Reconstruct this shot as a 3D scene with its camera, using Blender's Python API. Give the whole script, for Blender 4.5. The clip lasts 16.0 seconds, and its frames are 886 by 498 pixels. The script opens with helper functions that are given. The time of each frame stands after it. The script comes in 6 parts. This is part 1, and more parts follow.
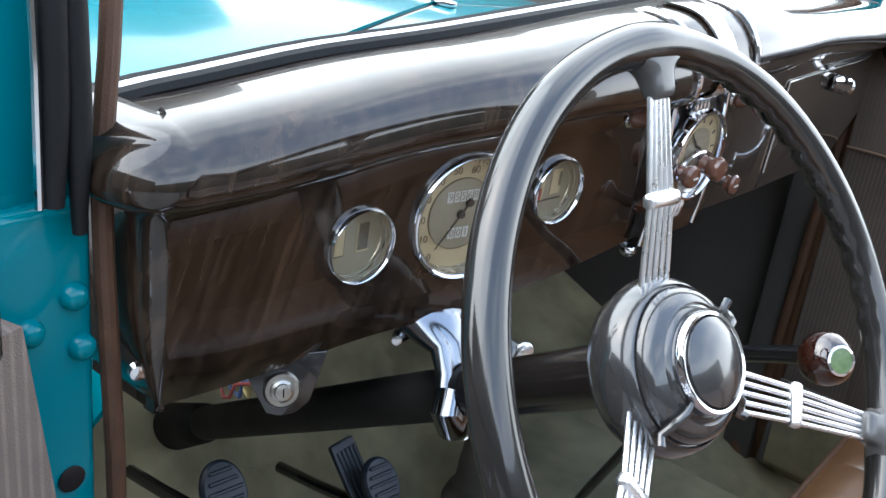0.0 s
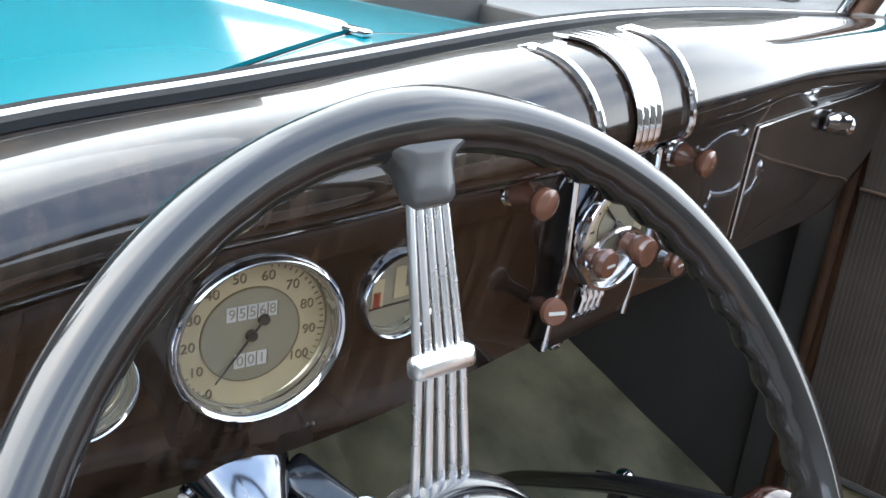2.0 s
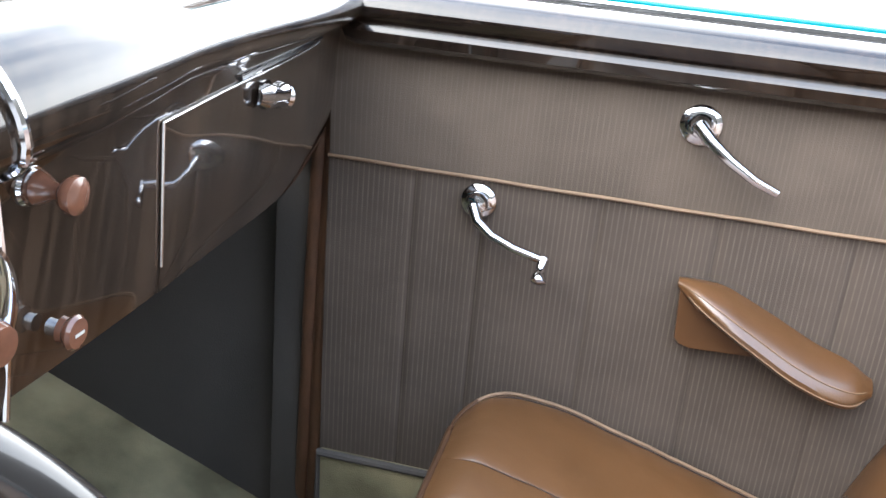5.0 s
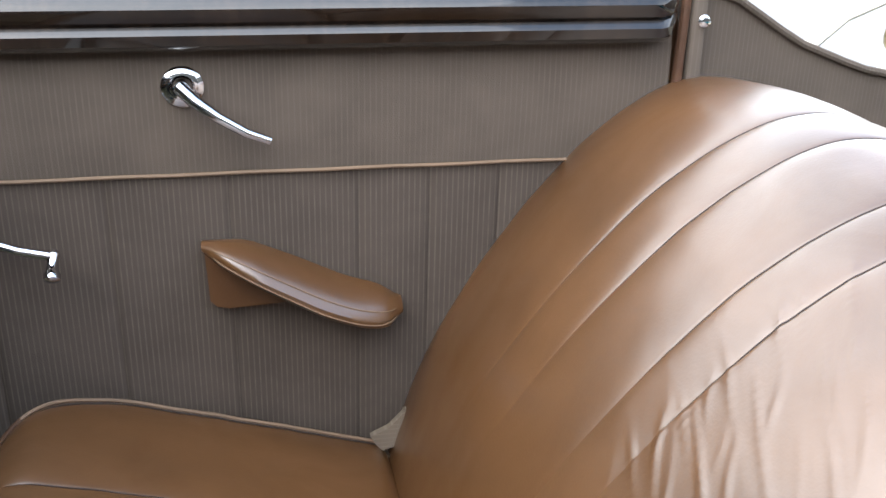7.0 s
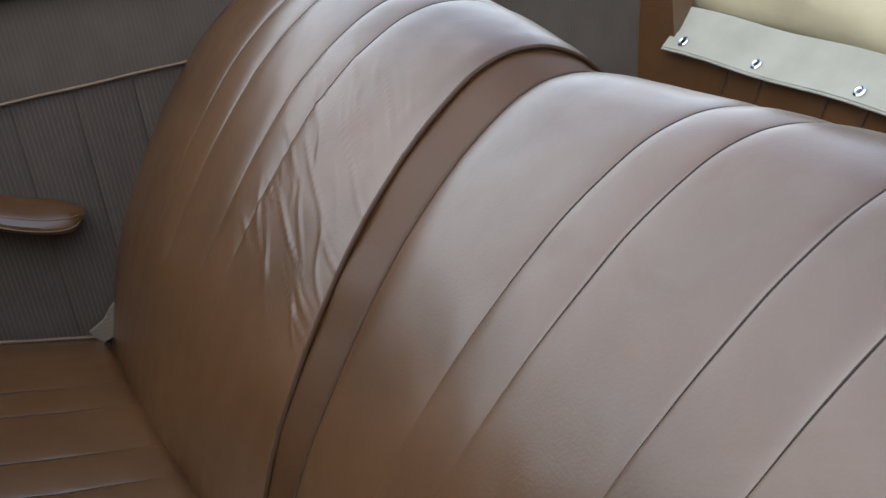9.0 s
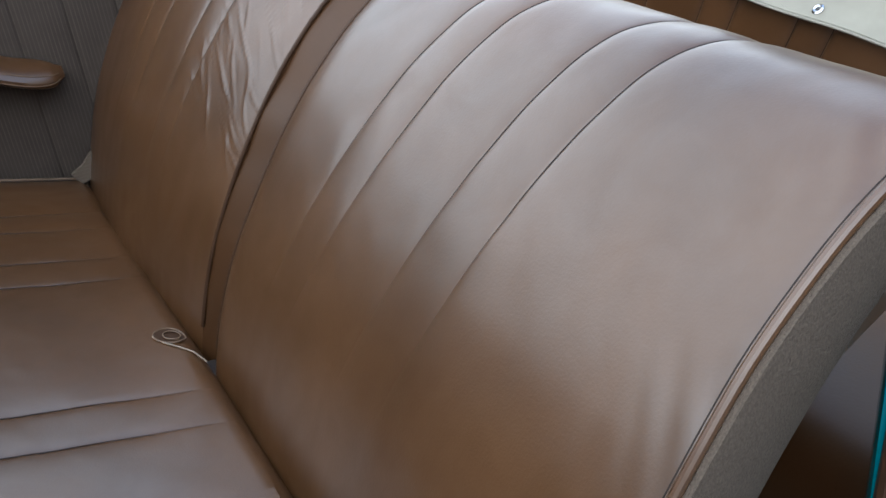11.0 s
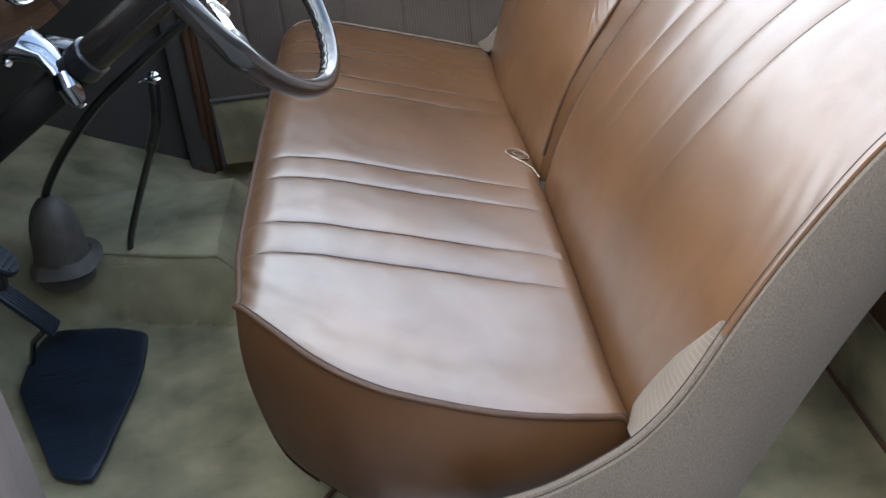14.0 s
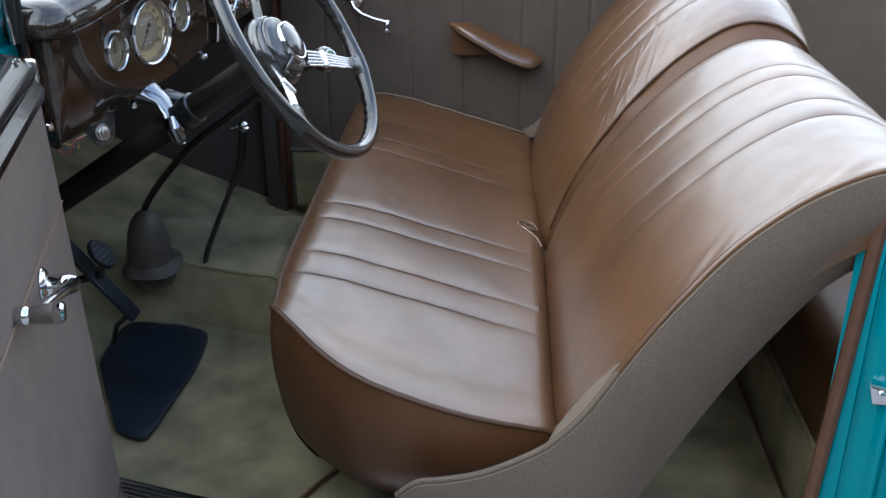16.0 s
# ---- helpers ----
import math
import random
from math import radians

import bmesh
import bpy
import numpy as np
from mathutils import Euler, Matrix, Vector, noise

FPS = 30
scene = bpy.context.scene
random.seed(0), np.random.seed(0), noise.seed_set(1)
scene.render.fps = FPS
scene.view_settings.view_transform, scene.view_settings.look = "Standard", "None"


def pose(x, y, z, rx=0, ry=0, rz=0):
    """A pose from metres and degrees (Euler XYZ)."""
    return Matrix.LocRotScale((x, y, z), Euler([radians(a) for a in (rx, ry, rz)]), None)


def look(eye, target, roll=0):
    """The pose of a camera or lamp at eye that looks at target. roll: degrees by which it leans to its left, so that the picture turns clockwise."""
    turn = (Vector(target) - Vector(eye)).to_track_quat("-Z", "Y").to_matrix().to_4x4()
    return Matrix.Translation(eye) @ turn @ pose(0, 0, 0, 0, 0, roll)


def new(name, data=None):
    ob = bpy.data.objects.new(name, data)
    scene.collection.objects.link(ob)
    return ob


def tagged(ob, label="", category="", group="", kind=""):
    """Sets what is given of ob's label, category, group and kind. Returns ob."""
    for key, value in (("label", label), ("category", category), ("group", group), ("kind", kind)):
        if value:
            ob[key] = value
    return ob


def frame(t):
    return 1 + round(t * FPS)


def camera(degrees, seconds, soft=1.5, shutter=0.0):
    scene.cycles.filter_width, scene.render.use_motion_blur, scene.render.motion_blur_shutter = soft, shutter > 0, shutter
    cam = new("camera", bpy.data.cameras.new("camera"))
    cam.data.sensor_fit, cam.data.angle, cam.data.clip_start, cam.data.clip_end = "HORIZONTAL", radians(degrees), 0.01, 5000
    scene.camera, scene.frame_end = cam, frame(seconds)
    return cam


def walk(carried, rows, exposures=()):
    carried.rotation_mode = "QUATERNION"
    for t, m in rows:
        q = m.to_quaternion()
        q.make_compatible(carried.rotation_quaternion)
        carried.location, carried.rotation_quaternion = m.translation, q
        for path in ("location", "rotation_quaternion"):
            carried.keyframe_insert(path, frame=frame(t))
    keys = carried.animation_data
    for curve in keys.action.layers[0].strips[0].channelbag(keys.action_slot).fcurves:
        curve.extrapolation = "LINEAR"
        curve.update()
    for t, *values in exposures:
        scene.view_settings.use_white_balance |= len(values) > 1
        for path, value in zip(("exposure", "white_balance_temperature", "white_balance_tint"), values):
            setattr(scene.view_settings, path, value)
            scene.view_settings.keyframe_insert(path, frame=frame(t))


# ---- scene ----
cam = camera(47.68, 16.0)
PATH = [
    (0.0, look((0.3869, -0.2027, 0.9849), (-0.1632, 0.5365, 0.5963), 7.38)),
    (0.5, look((0.3816, -0.1410, 0.9889), (-0.1749, 0.5929, 0.5995), 7.57)),
    (1.0, look((0.3833, -0.0783, 0.9927), (-0.1917, 0.6384, 0.5981), 7.08)),
    (1.5, look((0.3795, -0.0108, 0.9897), (-0.2163, 0.6900, 0.5975), 6.09)),
    (2.0, look((0.3630, 0.0506, 0.9807), (-0.2310, 0.7584, 0.5984), 5.74)),
    (2.5, look((0.3515, 0.1043, 0.9804), (-0.2252, 0.8259, 0.5973), 5.60)),
    (3.0, look((0.3436, 0.1496, 0.9839), (-0.1936, 0.8986, 0.5958), 5.69)),
    (3.5, look((0.3357, 0.1951, 0.9850), (-0.1405, 0.9811, 0.5909), 5.85)),
    (3.7, look((0.3342, 0.2090, 0.9830), (-0.1132, 1.0120, 0.5893), 5.36)),
    (5.8, look((0.3501, 0.2782, 0.9594), (0.3204, 1.2058, 0.5870), 4.63)),
    (6.0, look((0.3702, 0.2785, 0.9587), (0.3737, 1.2067, 0.5865), 4.05)),
    (6.5, look((0.4007, 0.2715, 0.9501), (0.5046, 1.1957, 0.5824), 2.75)),
    (7.0, look((0.4279, 0.2715, 0.9585), (0.6251, 1.1731, 0.5736), 1.44)),
    (7.5, look((0.4490, 0.2128, 0.9380), (0.7231, 1.0973, 0.5607), -1.24)),
    (8.0, look((0.4534, 0.1243, 0.9306), (0.7914, 0.9817, 0.5424), -3.96)),
    (8.5, look((0.4641, 0.0158, 0.9066), (0.8398, 0.8563, 0.5161), -6.32)),
    (9.0, look((0.4660, -0.0865, 0.8820), (0.8674, 0.7402, 0.4876), -8.36)),
    (9.2, look((0.4705, -0.1263, 0.8594), (0.8758, 0.7011, 0.4707), -9.24)),
    (11.3, look((0.4090, -0.4211, 0.9346), (0.7791, 0.3564, 0.4262), -7.14)),
    (12.0, look((0.3623, -0.5086, 0.9158), (0.6779, 0.2809, 0.3895), -5.67)),
    (12.5, look((0.3570, -0.5792, 0.9015), (0.5983, 0.2388, 0.3792), -6.25)),
    (13.0, look((0.3609, -0.6494, 0.9066), (0.5283, 0.1913, 0.3917), -6.01)),
    (13.5, look((0.3811, -0.7151, 0.9176), (0.4689, 0.1455, 0.4161), -6.44)),
    (14.0, look((0.3936, -0.7843, 0.9329), (0.4165, 0.0925, 0.4527), -5.88)),
    (14.5, look((0.3919, -0.8645, 0.9580), (0.3844, 0.0240, 0.4992), -4.37)),
    (15.0, look((0.4043, -0.9416, 0.9819), (0.3797, -0.0443, 0.5412), -2.29)),
    (15.5, look((0.4447, -1.0126, 1.0166), (0.4073, -0.1111, 0.5855), -0.96)),
    (16.0, look((0.5086, -1.0938, 1.0480), (0.4545, -0.1864, 0.6313), -0.34)),
]
walk(cam, PATH, [(0.0, 2.52, 6120, 8), (1.0, 2.60, 6180, 8), (3.5, 2.58, 6250, 9), (5.8, 3.65, 6380, 10), (6.2, 3.6, 6380, 10), (7.0, 2.62, 6240, 9), (8.0, 1.72, 6090, 8), (9.2, 1.30, 5860, 7), (11.3, 1.45, 5800, 7), (12.5, 1.90, 5860, 7), (13.3, 2.30, 5900, 7), (14.0, 2.57, 5900, 7), (15.0, 2.30, 5860, 7), (16.0, 1.92, 5880, 8)])

# ---- light ----
world = bpy.data.worlds.new("sky")
scene.world = world
world.use_nodes = True
wn = world.node_tree
sky = wn.nodes.new("ShaderNodeTexSky")
sky.sky_type = "NISHITA"
sky.sun_disc = False
sky.sun_elevation = radians(52)
sky.sun_rotation = radians(-130)
sky.air_density = 1.0
sky.dust_density = 5.0
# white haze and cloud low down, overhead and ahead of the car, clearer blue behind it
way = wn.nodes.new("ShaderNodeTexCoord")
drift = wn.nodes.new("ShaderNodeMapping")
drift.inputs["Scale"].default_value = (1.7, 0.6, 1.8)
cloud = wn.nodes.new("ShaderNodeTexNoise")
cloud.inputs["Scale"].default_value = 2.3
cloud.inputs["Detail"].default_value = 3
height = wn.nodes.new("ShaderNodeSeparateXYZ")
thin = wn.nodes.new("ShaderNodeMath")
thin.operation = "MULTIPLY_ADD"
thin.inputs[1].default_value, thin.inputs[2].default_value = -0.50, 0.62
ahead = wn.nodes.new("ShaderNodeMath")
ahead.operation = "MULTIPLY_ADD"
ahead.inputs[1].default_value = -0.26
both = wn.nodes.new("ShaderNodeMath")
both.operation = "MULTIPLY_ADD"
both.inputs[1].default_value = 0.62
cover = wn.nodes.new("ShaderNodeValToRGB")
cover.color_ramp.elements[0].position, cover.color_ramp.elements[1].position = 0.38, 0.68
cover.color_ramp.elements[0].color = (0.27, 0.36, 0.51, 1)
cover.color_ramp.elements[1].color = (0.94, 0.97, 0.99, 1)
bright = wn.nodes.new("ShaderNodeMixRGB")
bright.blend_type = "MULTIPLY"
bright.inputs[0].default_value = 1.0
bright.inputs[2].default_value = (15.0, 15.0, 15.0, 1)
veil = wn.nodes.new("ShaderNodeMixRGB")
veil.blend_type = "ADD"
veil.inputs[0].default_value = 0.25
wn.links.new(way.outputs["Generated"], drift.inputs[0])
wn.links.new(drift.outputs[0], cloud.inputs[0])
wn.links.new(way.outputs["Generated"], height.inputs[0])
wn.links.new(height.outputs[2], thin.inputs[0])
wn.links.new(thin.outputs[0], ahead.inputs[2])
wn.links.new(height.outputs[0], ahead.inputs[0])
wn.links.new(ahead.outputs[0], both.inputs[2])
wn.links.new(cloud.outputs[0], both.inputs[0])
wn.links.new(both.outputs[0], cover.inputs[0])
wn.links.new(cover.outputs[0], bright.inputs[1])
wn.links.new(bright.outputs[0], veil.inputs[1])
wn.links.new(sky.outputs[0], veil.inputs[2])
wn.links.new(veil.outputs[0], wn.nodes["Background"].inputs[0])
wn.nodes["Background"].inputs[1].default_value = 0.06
sun_data = bpy.data.lights.new("sun", "SUN")
sun_data.energy = 0.6
sun_data.angle = radians(88)
sun_data.color = (0.97, 1.0, 1.03)
sun_lamp = new("sun", sun_data)
sun_lamp.matrix_world = look((0.5 - 2.83, 0.7 - 2.38, 0.5 + 4.73), (0.5, 0.7, 0.5))


# ---- materials ----
def material(name, colour, rough=0.5, metal=0.0, coat=0.0, vary=0.15, scale=8.0, bump=0.0, bump_scale=200.0, stretch=(1, 1, 1), second=None, spec=0.5):
    """A surface with two scales of variation in colour, uneven gloss and fine relief."""
    m = bpy.data.materials.new(name)
    m.use_nodes = True
    nt = m.node_tree
    b = nt.nodes["Principled BSDF"]
    b.inputs["Metallic"].default_value = metal
    b.inputs["Coat Weight"].default_value = coat
    b.inputs["Coat Roughness"].default_value = 0.06
    b.inputs["Specular IOR Level"].default_value = spec
    co = nt.nodes.new("ShaderNodeTexCoord")
    mp = nt.nodes.new("ShaderNodeMapping")
    mp.inputs["Scale"].default_value = stretch
    nt.links.new(co.outputs["Object"], mp.inputs[0])
    big = nt.nodes.new("ShaderNodeTexNoise")
    big.inputs["Scale"].default_value = scale
    big.inputs["Detail"].default_value = 6
    nt.links.new(mp.outputs[0], big.inputs[0])
    ramp = nt.nodes.new("ShaderNodeValToRGB")
    dark = second or tuple(c * (1 - vary) for c in colour)
    light = colour if second else tuple(min(1, c * (1 + vary)) for c in colour)
    ramp.color_ramp.elements[0].position, ramp.color_ramp.elements[1].position = 0.32, 0.68
    ramp.color_ramp.elements[0].color = (*dark, 1)
    ramp.color_ramp.elements[1].color = (*light, 1)
    nt.links.new(big.outputs[0], ramp.inputs[0])
    nt.links.new(ramp.outputs[0], b.inputs["Base Color"])
    rr = nt.nodes.new("ShaderNodeMapRange")
    rr.inputs[3].default_value, rr.inputs[4].default_value = rough * 0.8, min(1, rough * 1.25)
    nt.links.new(big.outputs[0], rr.inputs[0])
    nt.links.new(rr.outputs[0], b.inputs["Roughness"])
    if bump:
        fine = nt.nodes.new("ShaderNodeTexNoise")
        fine.inputs["Scale"].default_value = bump_scale
        fine.inputs["Detail"].default_value = 3
        nt.links.new(mp.outputs[0], fine.inputs[0])
        bp = nt.nodes.new("ShaderNodeBump")
        bp.inputs["Strength"].default_value = bump
        bp.inputs["Distance"].default_value = 0.002
        nt.links.new(fine.outputs[0], bp.inputs["Height"])
        nt.links.new(bp.outputs[0], b.inputs["Normal"])
    return m


def striped(name, colour, stripe, period, axis, bump=0.3, thin=0.5, rough=0.9):
    """Woven cloth with fine stripes across one axis."""
    m = material(name, colour, rough, vary=0.12, scale=14, bump=bump, bump_scale=900, spec=0.2)
    nt = m.node_tree
    b = nt.nodes["Principled BSDF"]
    ramp = b.inputs["Base Color"].links[0].from_node
    co = nt.nodes.new("ShaderNodeTexCoord")
    sep = nt.nodes.new("ShaderNodeSeparateXYZ")
    nt.links.new(co.outputs["Object"], sep.inputs[0])
    mul = nt.nodes.new("ShaderNodeMath")
    mul.operation = "MULTIPLY"
    mul.inputs[1].default_value = 2 * math.pi / period
    nt.links.new(sep.outputs[axis], mul.inputs[0])
    sine = nt.nodes.new("ShaderNodeMath")
    sine.operation = "SINE"
    nt.links.new(mul.outputs[0], sine.inputs[0])
    patch = nt.nodes.new("ShaderNodeTexNoise")
    patch.inputs["Scale"].default_value = 60
    nt.links.new(co.outputs["Object"], patch.inputs[0])
    rng = nt.nodes.new("ShaderNodeMapRange")
    rng.inputs[1].default_value, rng.inputs[2].default_value = thin, 1.0
    nt.links.new(sine.outputs[0], rng.inputs[0])
    mm = nt.nodes.new("ShaderNodeMath")
    mm.operation = "MULTIPLY"
    nt.links.new(rng.outputs[0], mm.inputs[0])
    nt.links.new(patch.outputs[0], mm.inputs[1])
    mix = nt.nodes.new("ShaderNodeMixRGB")
    mix.inputs[2].default_value = (*stripe, 1)
    nt.links.new(mm.outputs[0], mix.inputs[0])
    nt.links.new(ramp.outputs[0], mix.inputs[1])
    nt.links.new(mix.outputs[0], b.inputs["Base Color"])
    return m


def pane(name, tint=(1, 1, 1), gloss=0.02):
    """Clear glass: see-through, with the mirror that a pane has."""
    m = bpy.data.materials.new(name)
    m.use_nodes = True
    nt = m.node_tree
    nt.nodes.remove(nt.nodes["Principled BSDF"])
    tr = nt.nodes.new("ShaderNodeBsdfTransparent")
    tr.inputs[0].default_value = (*tint, 1)
    gl = nt.nodes.new("ShaderNodeBsdfGlossy")
    gl.inputs["Roughness"].default_value = gloss
    lw = nt.nodes.new("ShaderNodeLayerWeight")
    lw.inputs[0].default_value = 0.5
    pw = nt.nodes.new("ShaderNodeMath")
    pw.operation = "POWER"
    pw.inputs[1].default_value = 4.0
    nt.links.new(lw.outputs["Facing"], pw.inputs[0])
    fr = nt.nodes.new("ShaderNodeMath")
    fr.operation = "MULTIPLY_ADD"
    fr.inputs[1].default_value, fr.inputs[2].default_value = 0.6, 0.035
    nt.links.new(pw.outputs[0], fr.inputs[0])
    mx = nt.nodes.new("ShaderNodeMixShader")
    nt.links.new(fr.outputs[0], mx.inputs[0])
    nt.links.new(tr.outputs[0], mx.inputs[1])
    nt.links.new(gl.outputs[0], mx.inputs[2])
    nt.links.new(mx.outputs[0], nt.nodes["Material Output"].inputs[0])
    return m


def woodgrain(name, light, dark, axis, slant=0):
    """Varnished wood: a broad figure with fine dark grain drawn out along one axis."""
    stretch = [1.0, 1.0, 1.0]
    stretch[axis] = 0.10
    m = material(name, light, 0.2, coat=1.0, second=dark, scale=22, stretch=tuple(stretch), bump=0.02, bump_scale=60, spec=0.15)
    nt = m.node_tree
    for node in nt.nodes:
        if node.bl_idname == "ShaderNodeMapping":
            node.vector_type = "TEXTURE"
            node.inputs["Rotation"].default_value = (radians(slant), 0, 0)
            node.inputs["Scale"].default_value = tuple(1 / q for q in stretch)
    b = nt.nodes["Principled BSDF"]
    b.inputs["Coat Roughness"].default_value = 0.03
    ramp = b.inputs["Base Color"].links[0].from_node
    co = nt.nodes.new("ShaderNodeTexCoord")
    mp = nt.nodes.new("ShaderNodeMapping")
    stretch[axis] = 0.035
    mp.vector_type = "TEXTURE"
    mp.inputs["Rotation"].default_value = (radians(slant), 0, 0)
    mp.inputs["Scale"].default_value = tuple(1 / q for q in stretch)
    nt.links.new(co.outputs["Object"], mp.inputs[0])
    fine = nt.nodes.new("ShaderNodeTexNoise")
    fine.inputs["Scale"].default_value = 150
    fine.inputs["Detail"].default_value = 4
    nt.links.new(mp.outputs[0], fine.inputs[0])
    cut = nt.nodes.new("ShaderNodeMapRange")
    cut.inputs[1].default_value, cut.inputs[2].default_value = 0.40, 0.60
    cut.inputs[3].default_value, cut.inputs[4].default_value = 0.50, 1.25
    nt.links.new(fine.outputs[0], cut.inputs[0])
    mul = nt.nodes.new("ShaderNodeMixRGB")
    mul.blend_type = "MULTIPLY"
    mul.inputs[0].default_value = 1.0
    nt.links.new(ramp.outputs[0], mul.inputs[1])
    nt.links.new(cut.outputs[0], mul.inputs[2])
    nt.links.new(mul.outputs[0], b.inputs["Base Color"])
    return m


WOOD = woodgrain("dark_woodgrain", (0.036, 0.0225, 0.0142), (0.0105, 0.0074, 0.0056), 2, -16)
# clear coat cut so that reflected sky doesn't whiten the rail
DOORWOOD = woodgrain("low_coat_rail_woodgrain", (0.020, 0.0125, 0.0085), (0.006, 0.004, 0.0032), 1)
DOORWOOD.node_tree.nodes["Principled BSDF"].inputs["Coat Weight"].default_value = 0.12
DOORWOOD.node_tree.nodes["Principled BSDF"].inputs["Specular IOR Level"].default_value = 0.1
RAILWOOD = woodgrain("garnish_woodgrain", (0.020, 0.0125, 0.0085), (0.006, 0.004, 0.0032), 2)
LEATHER = material("brown_leather", (0.083, 0.0350, 0.0100), 0.38, coat=0.90, vary=0.20, scale=6, bump=0.10, bump_scale=420, spec=0.68)


def worn_finish(m, low, high, coat_rough):
    """Uneven polish: the clear finish comes and goes in soft patches and fine scuffs."""
    nt = m.node_tree
    b = nt.nodes["Principled BSDF"]
    b.inputs["Coat Roughness"].default_value = coat_rough
    co = nt.nodes.new("ShaderNodeTexCoord")
    broad = nt.nodes.new("ShaderNodeTexNoise")
    broad.inputs["Scale"].default_value = 11
    broad.inputs["Detail"].default_value = 9
    broad.inputs["Roughness"].default_value = 0.62
    broad.inputs["Distortion"].default_value = 0.6
    nt.links.new(co.outputs["Object"], broad.inputs[0])
    rng = nt.nodes.new("ShaderNodeMapRange")
    rng.inputs[1].default_value, rng.inputs[2].default_value = 0.30, 0.70
    rng.inputs[3].default_value, rng.inputs[4].default_value = low, high
    nt.links.new(broad.outputs[0], rng.inputs[0])
    nt.links.new(rng.outputs[0], b.inputs["Coat Weight"])


worn_finish(LEATHER, 0.52, 0.96, 0.28)
# duller, darker copy of LEATHER: shade of gusset, skirt and rear cushion in colour
DARKLEATHER = material("darkened_leather", (0.064, 0.0275, 0.0092), 0.45, vary=0.15, scale=9, bump=0.08, bump_scale=300, spec=0.35)
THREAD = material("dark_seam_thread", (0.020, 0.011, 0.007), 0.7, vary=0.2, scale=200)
PIPING = material("leather_piping", (0.050, 0.023, 0.010), 0.5, vary=0.1, scale=30, spec=0.3)
TANPIPE = material("tan_leather_piping", (0.150, 0.094, 0.056), 0.5, vary=0.1, scale=30)
PALEPIPE = material("pale_piping", (0.2688, 0.2112, 0.1536), 0.5, vary=0.1, scale=30)
# lower door cloth, its colour toned down for the shade low on the door
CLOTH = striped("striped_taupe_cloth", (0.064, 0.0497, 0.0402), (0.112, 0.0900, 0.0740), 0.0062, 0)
# lightened copy for the upper panels: light under the rail put into colour
CLOTH_LIGHTENED = striped("taupe_cloth_lightened", (0.092, 0.0722, 0.0576), (0.118, 0.0950, 0.0775), 0.0062, 0)
TUCKCLOTH = striped("pale_tan_cloth", (0.135, 0.104, 0.078), (0.19, 0.150, 0.115), 0.0060, 2)
# same cloth on the open door, brightened to make up for light it lacks
CLOTH_DOOR_LIGHTENED = striped("door_cloth_lightened", (0.168, 0.130, 0.108), (0.265, 0.212, 0.176), 0.0075, 1, bump=0.6, thin=0.1)
SIDECLOTH = material("tan_flecked_twill", (0.145, 0.114, 0.088), 0.95, second=(0.094, 0.073, 0.056), scale=720, stretch=(1.0, 1.0, 0.6), bump=0.9, bump_scale=600, spec=0.15)
CARPET = material("olive_carpet", (0.330, 0.286, 0.176), 0.95, second=(0.140, 0.124, 0.076), scale=8, bump=1.0, bump_scale=700, spec=0.1)
BOARD = material("grey_kick_board", (0.054, 0.0475, 0.0425), 0.8, vary=0.15, scale=10, bump=0.25, bump_scale=500)
TEAL = material("teal_paint", (0, 0.145, 0.178), 0.16, coat=0.4, vary=0.03, scale=3, spec=0.1)
CHROME = material("chrome", (0.66, 0.66, 0.68), 0.07, metal=1.0, vary=0.03, scale=20)
SPOKE = material("satin_spoke_chrome", (0.86, 0.86, 0.87), 0.27, metal=1.0, vary=0.04, scale=60)
SOCKET = material("grey_socket_enamel", (0.066, 0.064, 0.062), 0.20, vary=0.1, scale=40)
NUMERAL = material("faded_brown_numerals", (0.15, 0.112, 0.060), 0.6)
DULLCHROME = material("worn_chrome", (0.62, 0.62, 0.62), 0.22, metal=1.0, vary=0.12, scale=60)
BLACK = material("black_enamel", (0.010, 0.010, 0.011), 0.18, coat=0.6, vary=0.2, scale=20)
RUBBER = material("blue_black_rubber", (0.0085, 0.0135, 0.023), 0.42, vary=0.35, spec=0.45, scale=18, bump=0.25, bump_scale=150)
BLACKRUBBER = material("black_rubber", (0.0085, 0.0085, 0.009), 0.55, vary=0.2, scale=30, bump=0.2, bump_scale=200, spec=0.2)
RIM = material("brown_grey_bakelite", (0.0130, 0.0118, 0.0112), 0.18, coat=0.62, vary=0.30, scale=24, bump=0.03, bump_scale=90, spec=0.35)
HUBMAT = material("grey_hub_enamel", (0.024, 0.0235, 0.0235), 0.20, coat=0.8, vary=0.1, scale=20)
COLUMN = material("brown_black_enamel", (0.010, 0.008, 0.0072), 0.22, coat=0.6, vary=0.2, scale=20)
KNOB = material("red_brown_bakelite", (0.130, 0.056, 0.034), 0.22, coat=0.6, vary=0.2, scale=70)
SHIFTKNOB = material("dark_amber_knob", (0.020, 0.0055, 0.003), 0.10, coat=1.0, vary=0.2, scale=40)
BADGE = material("green_badge", (0.1024, 0.1536, 0.064), 0.3, vary=0.2, scale=200)
DIGIT = material("grey_brown_digits", (0.26, 0.225, 0.165), 0.6)
DIAL = material("cream_dial", (0.3968, 0.32, 0.1856), 0.5, vary=0.05, scale=60)
DIAL_IN = material("olive_grey_dial", (0.2176, 0.192, 0.128), 0.45, vary=0.06, scale=60)
DIALWELL = material("pale_gauge_wall", (0.34, 0.31, 0.23), 0.25, metal=0.4, vary=0.08, scale=60)
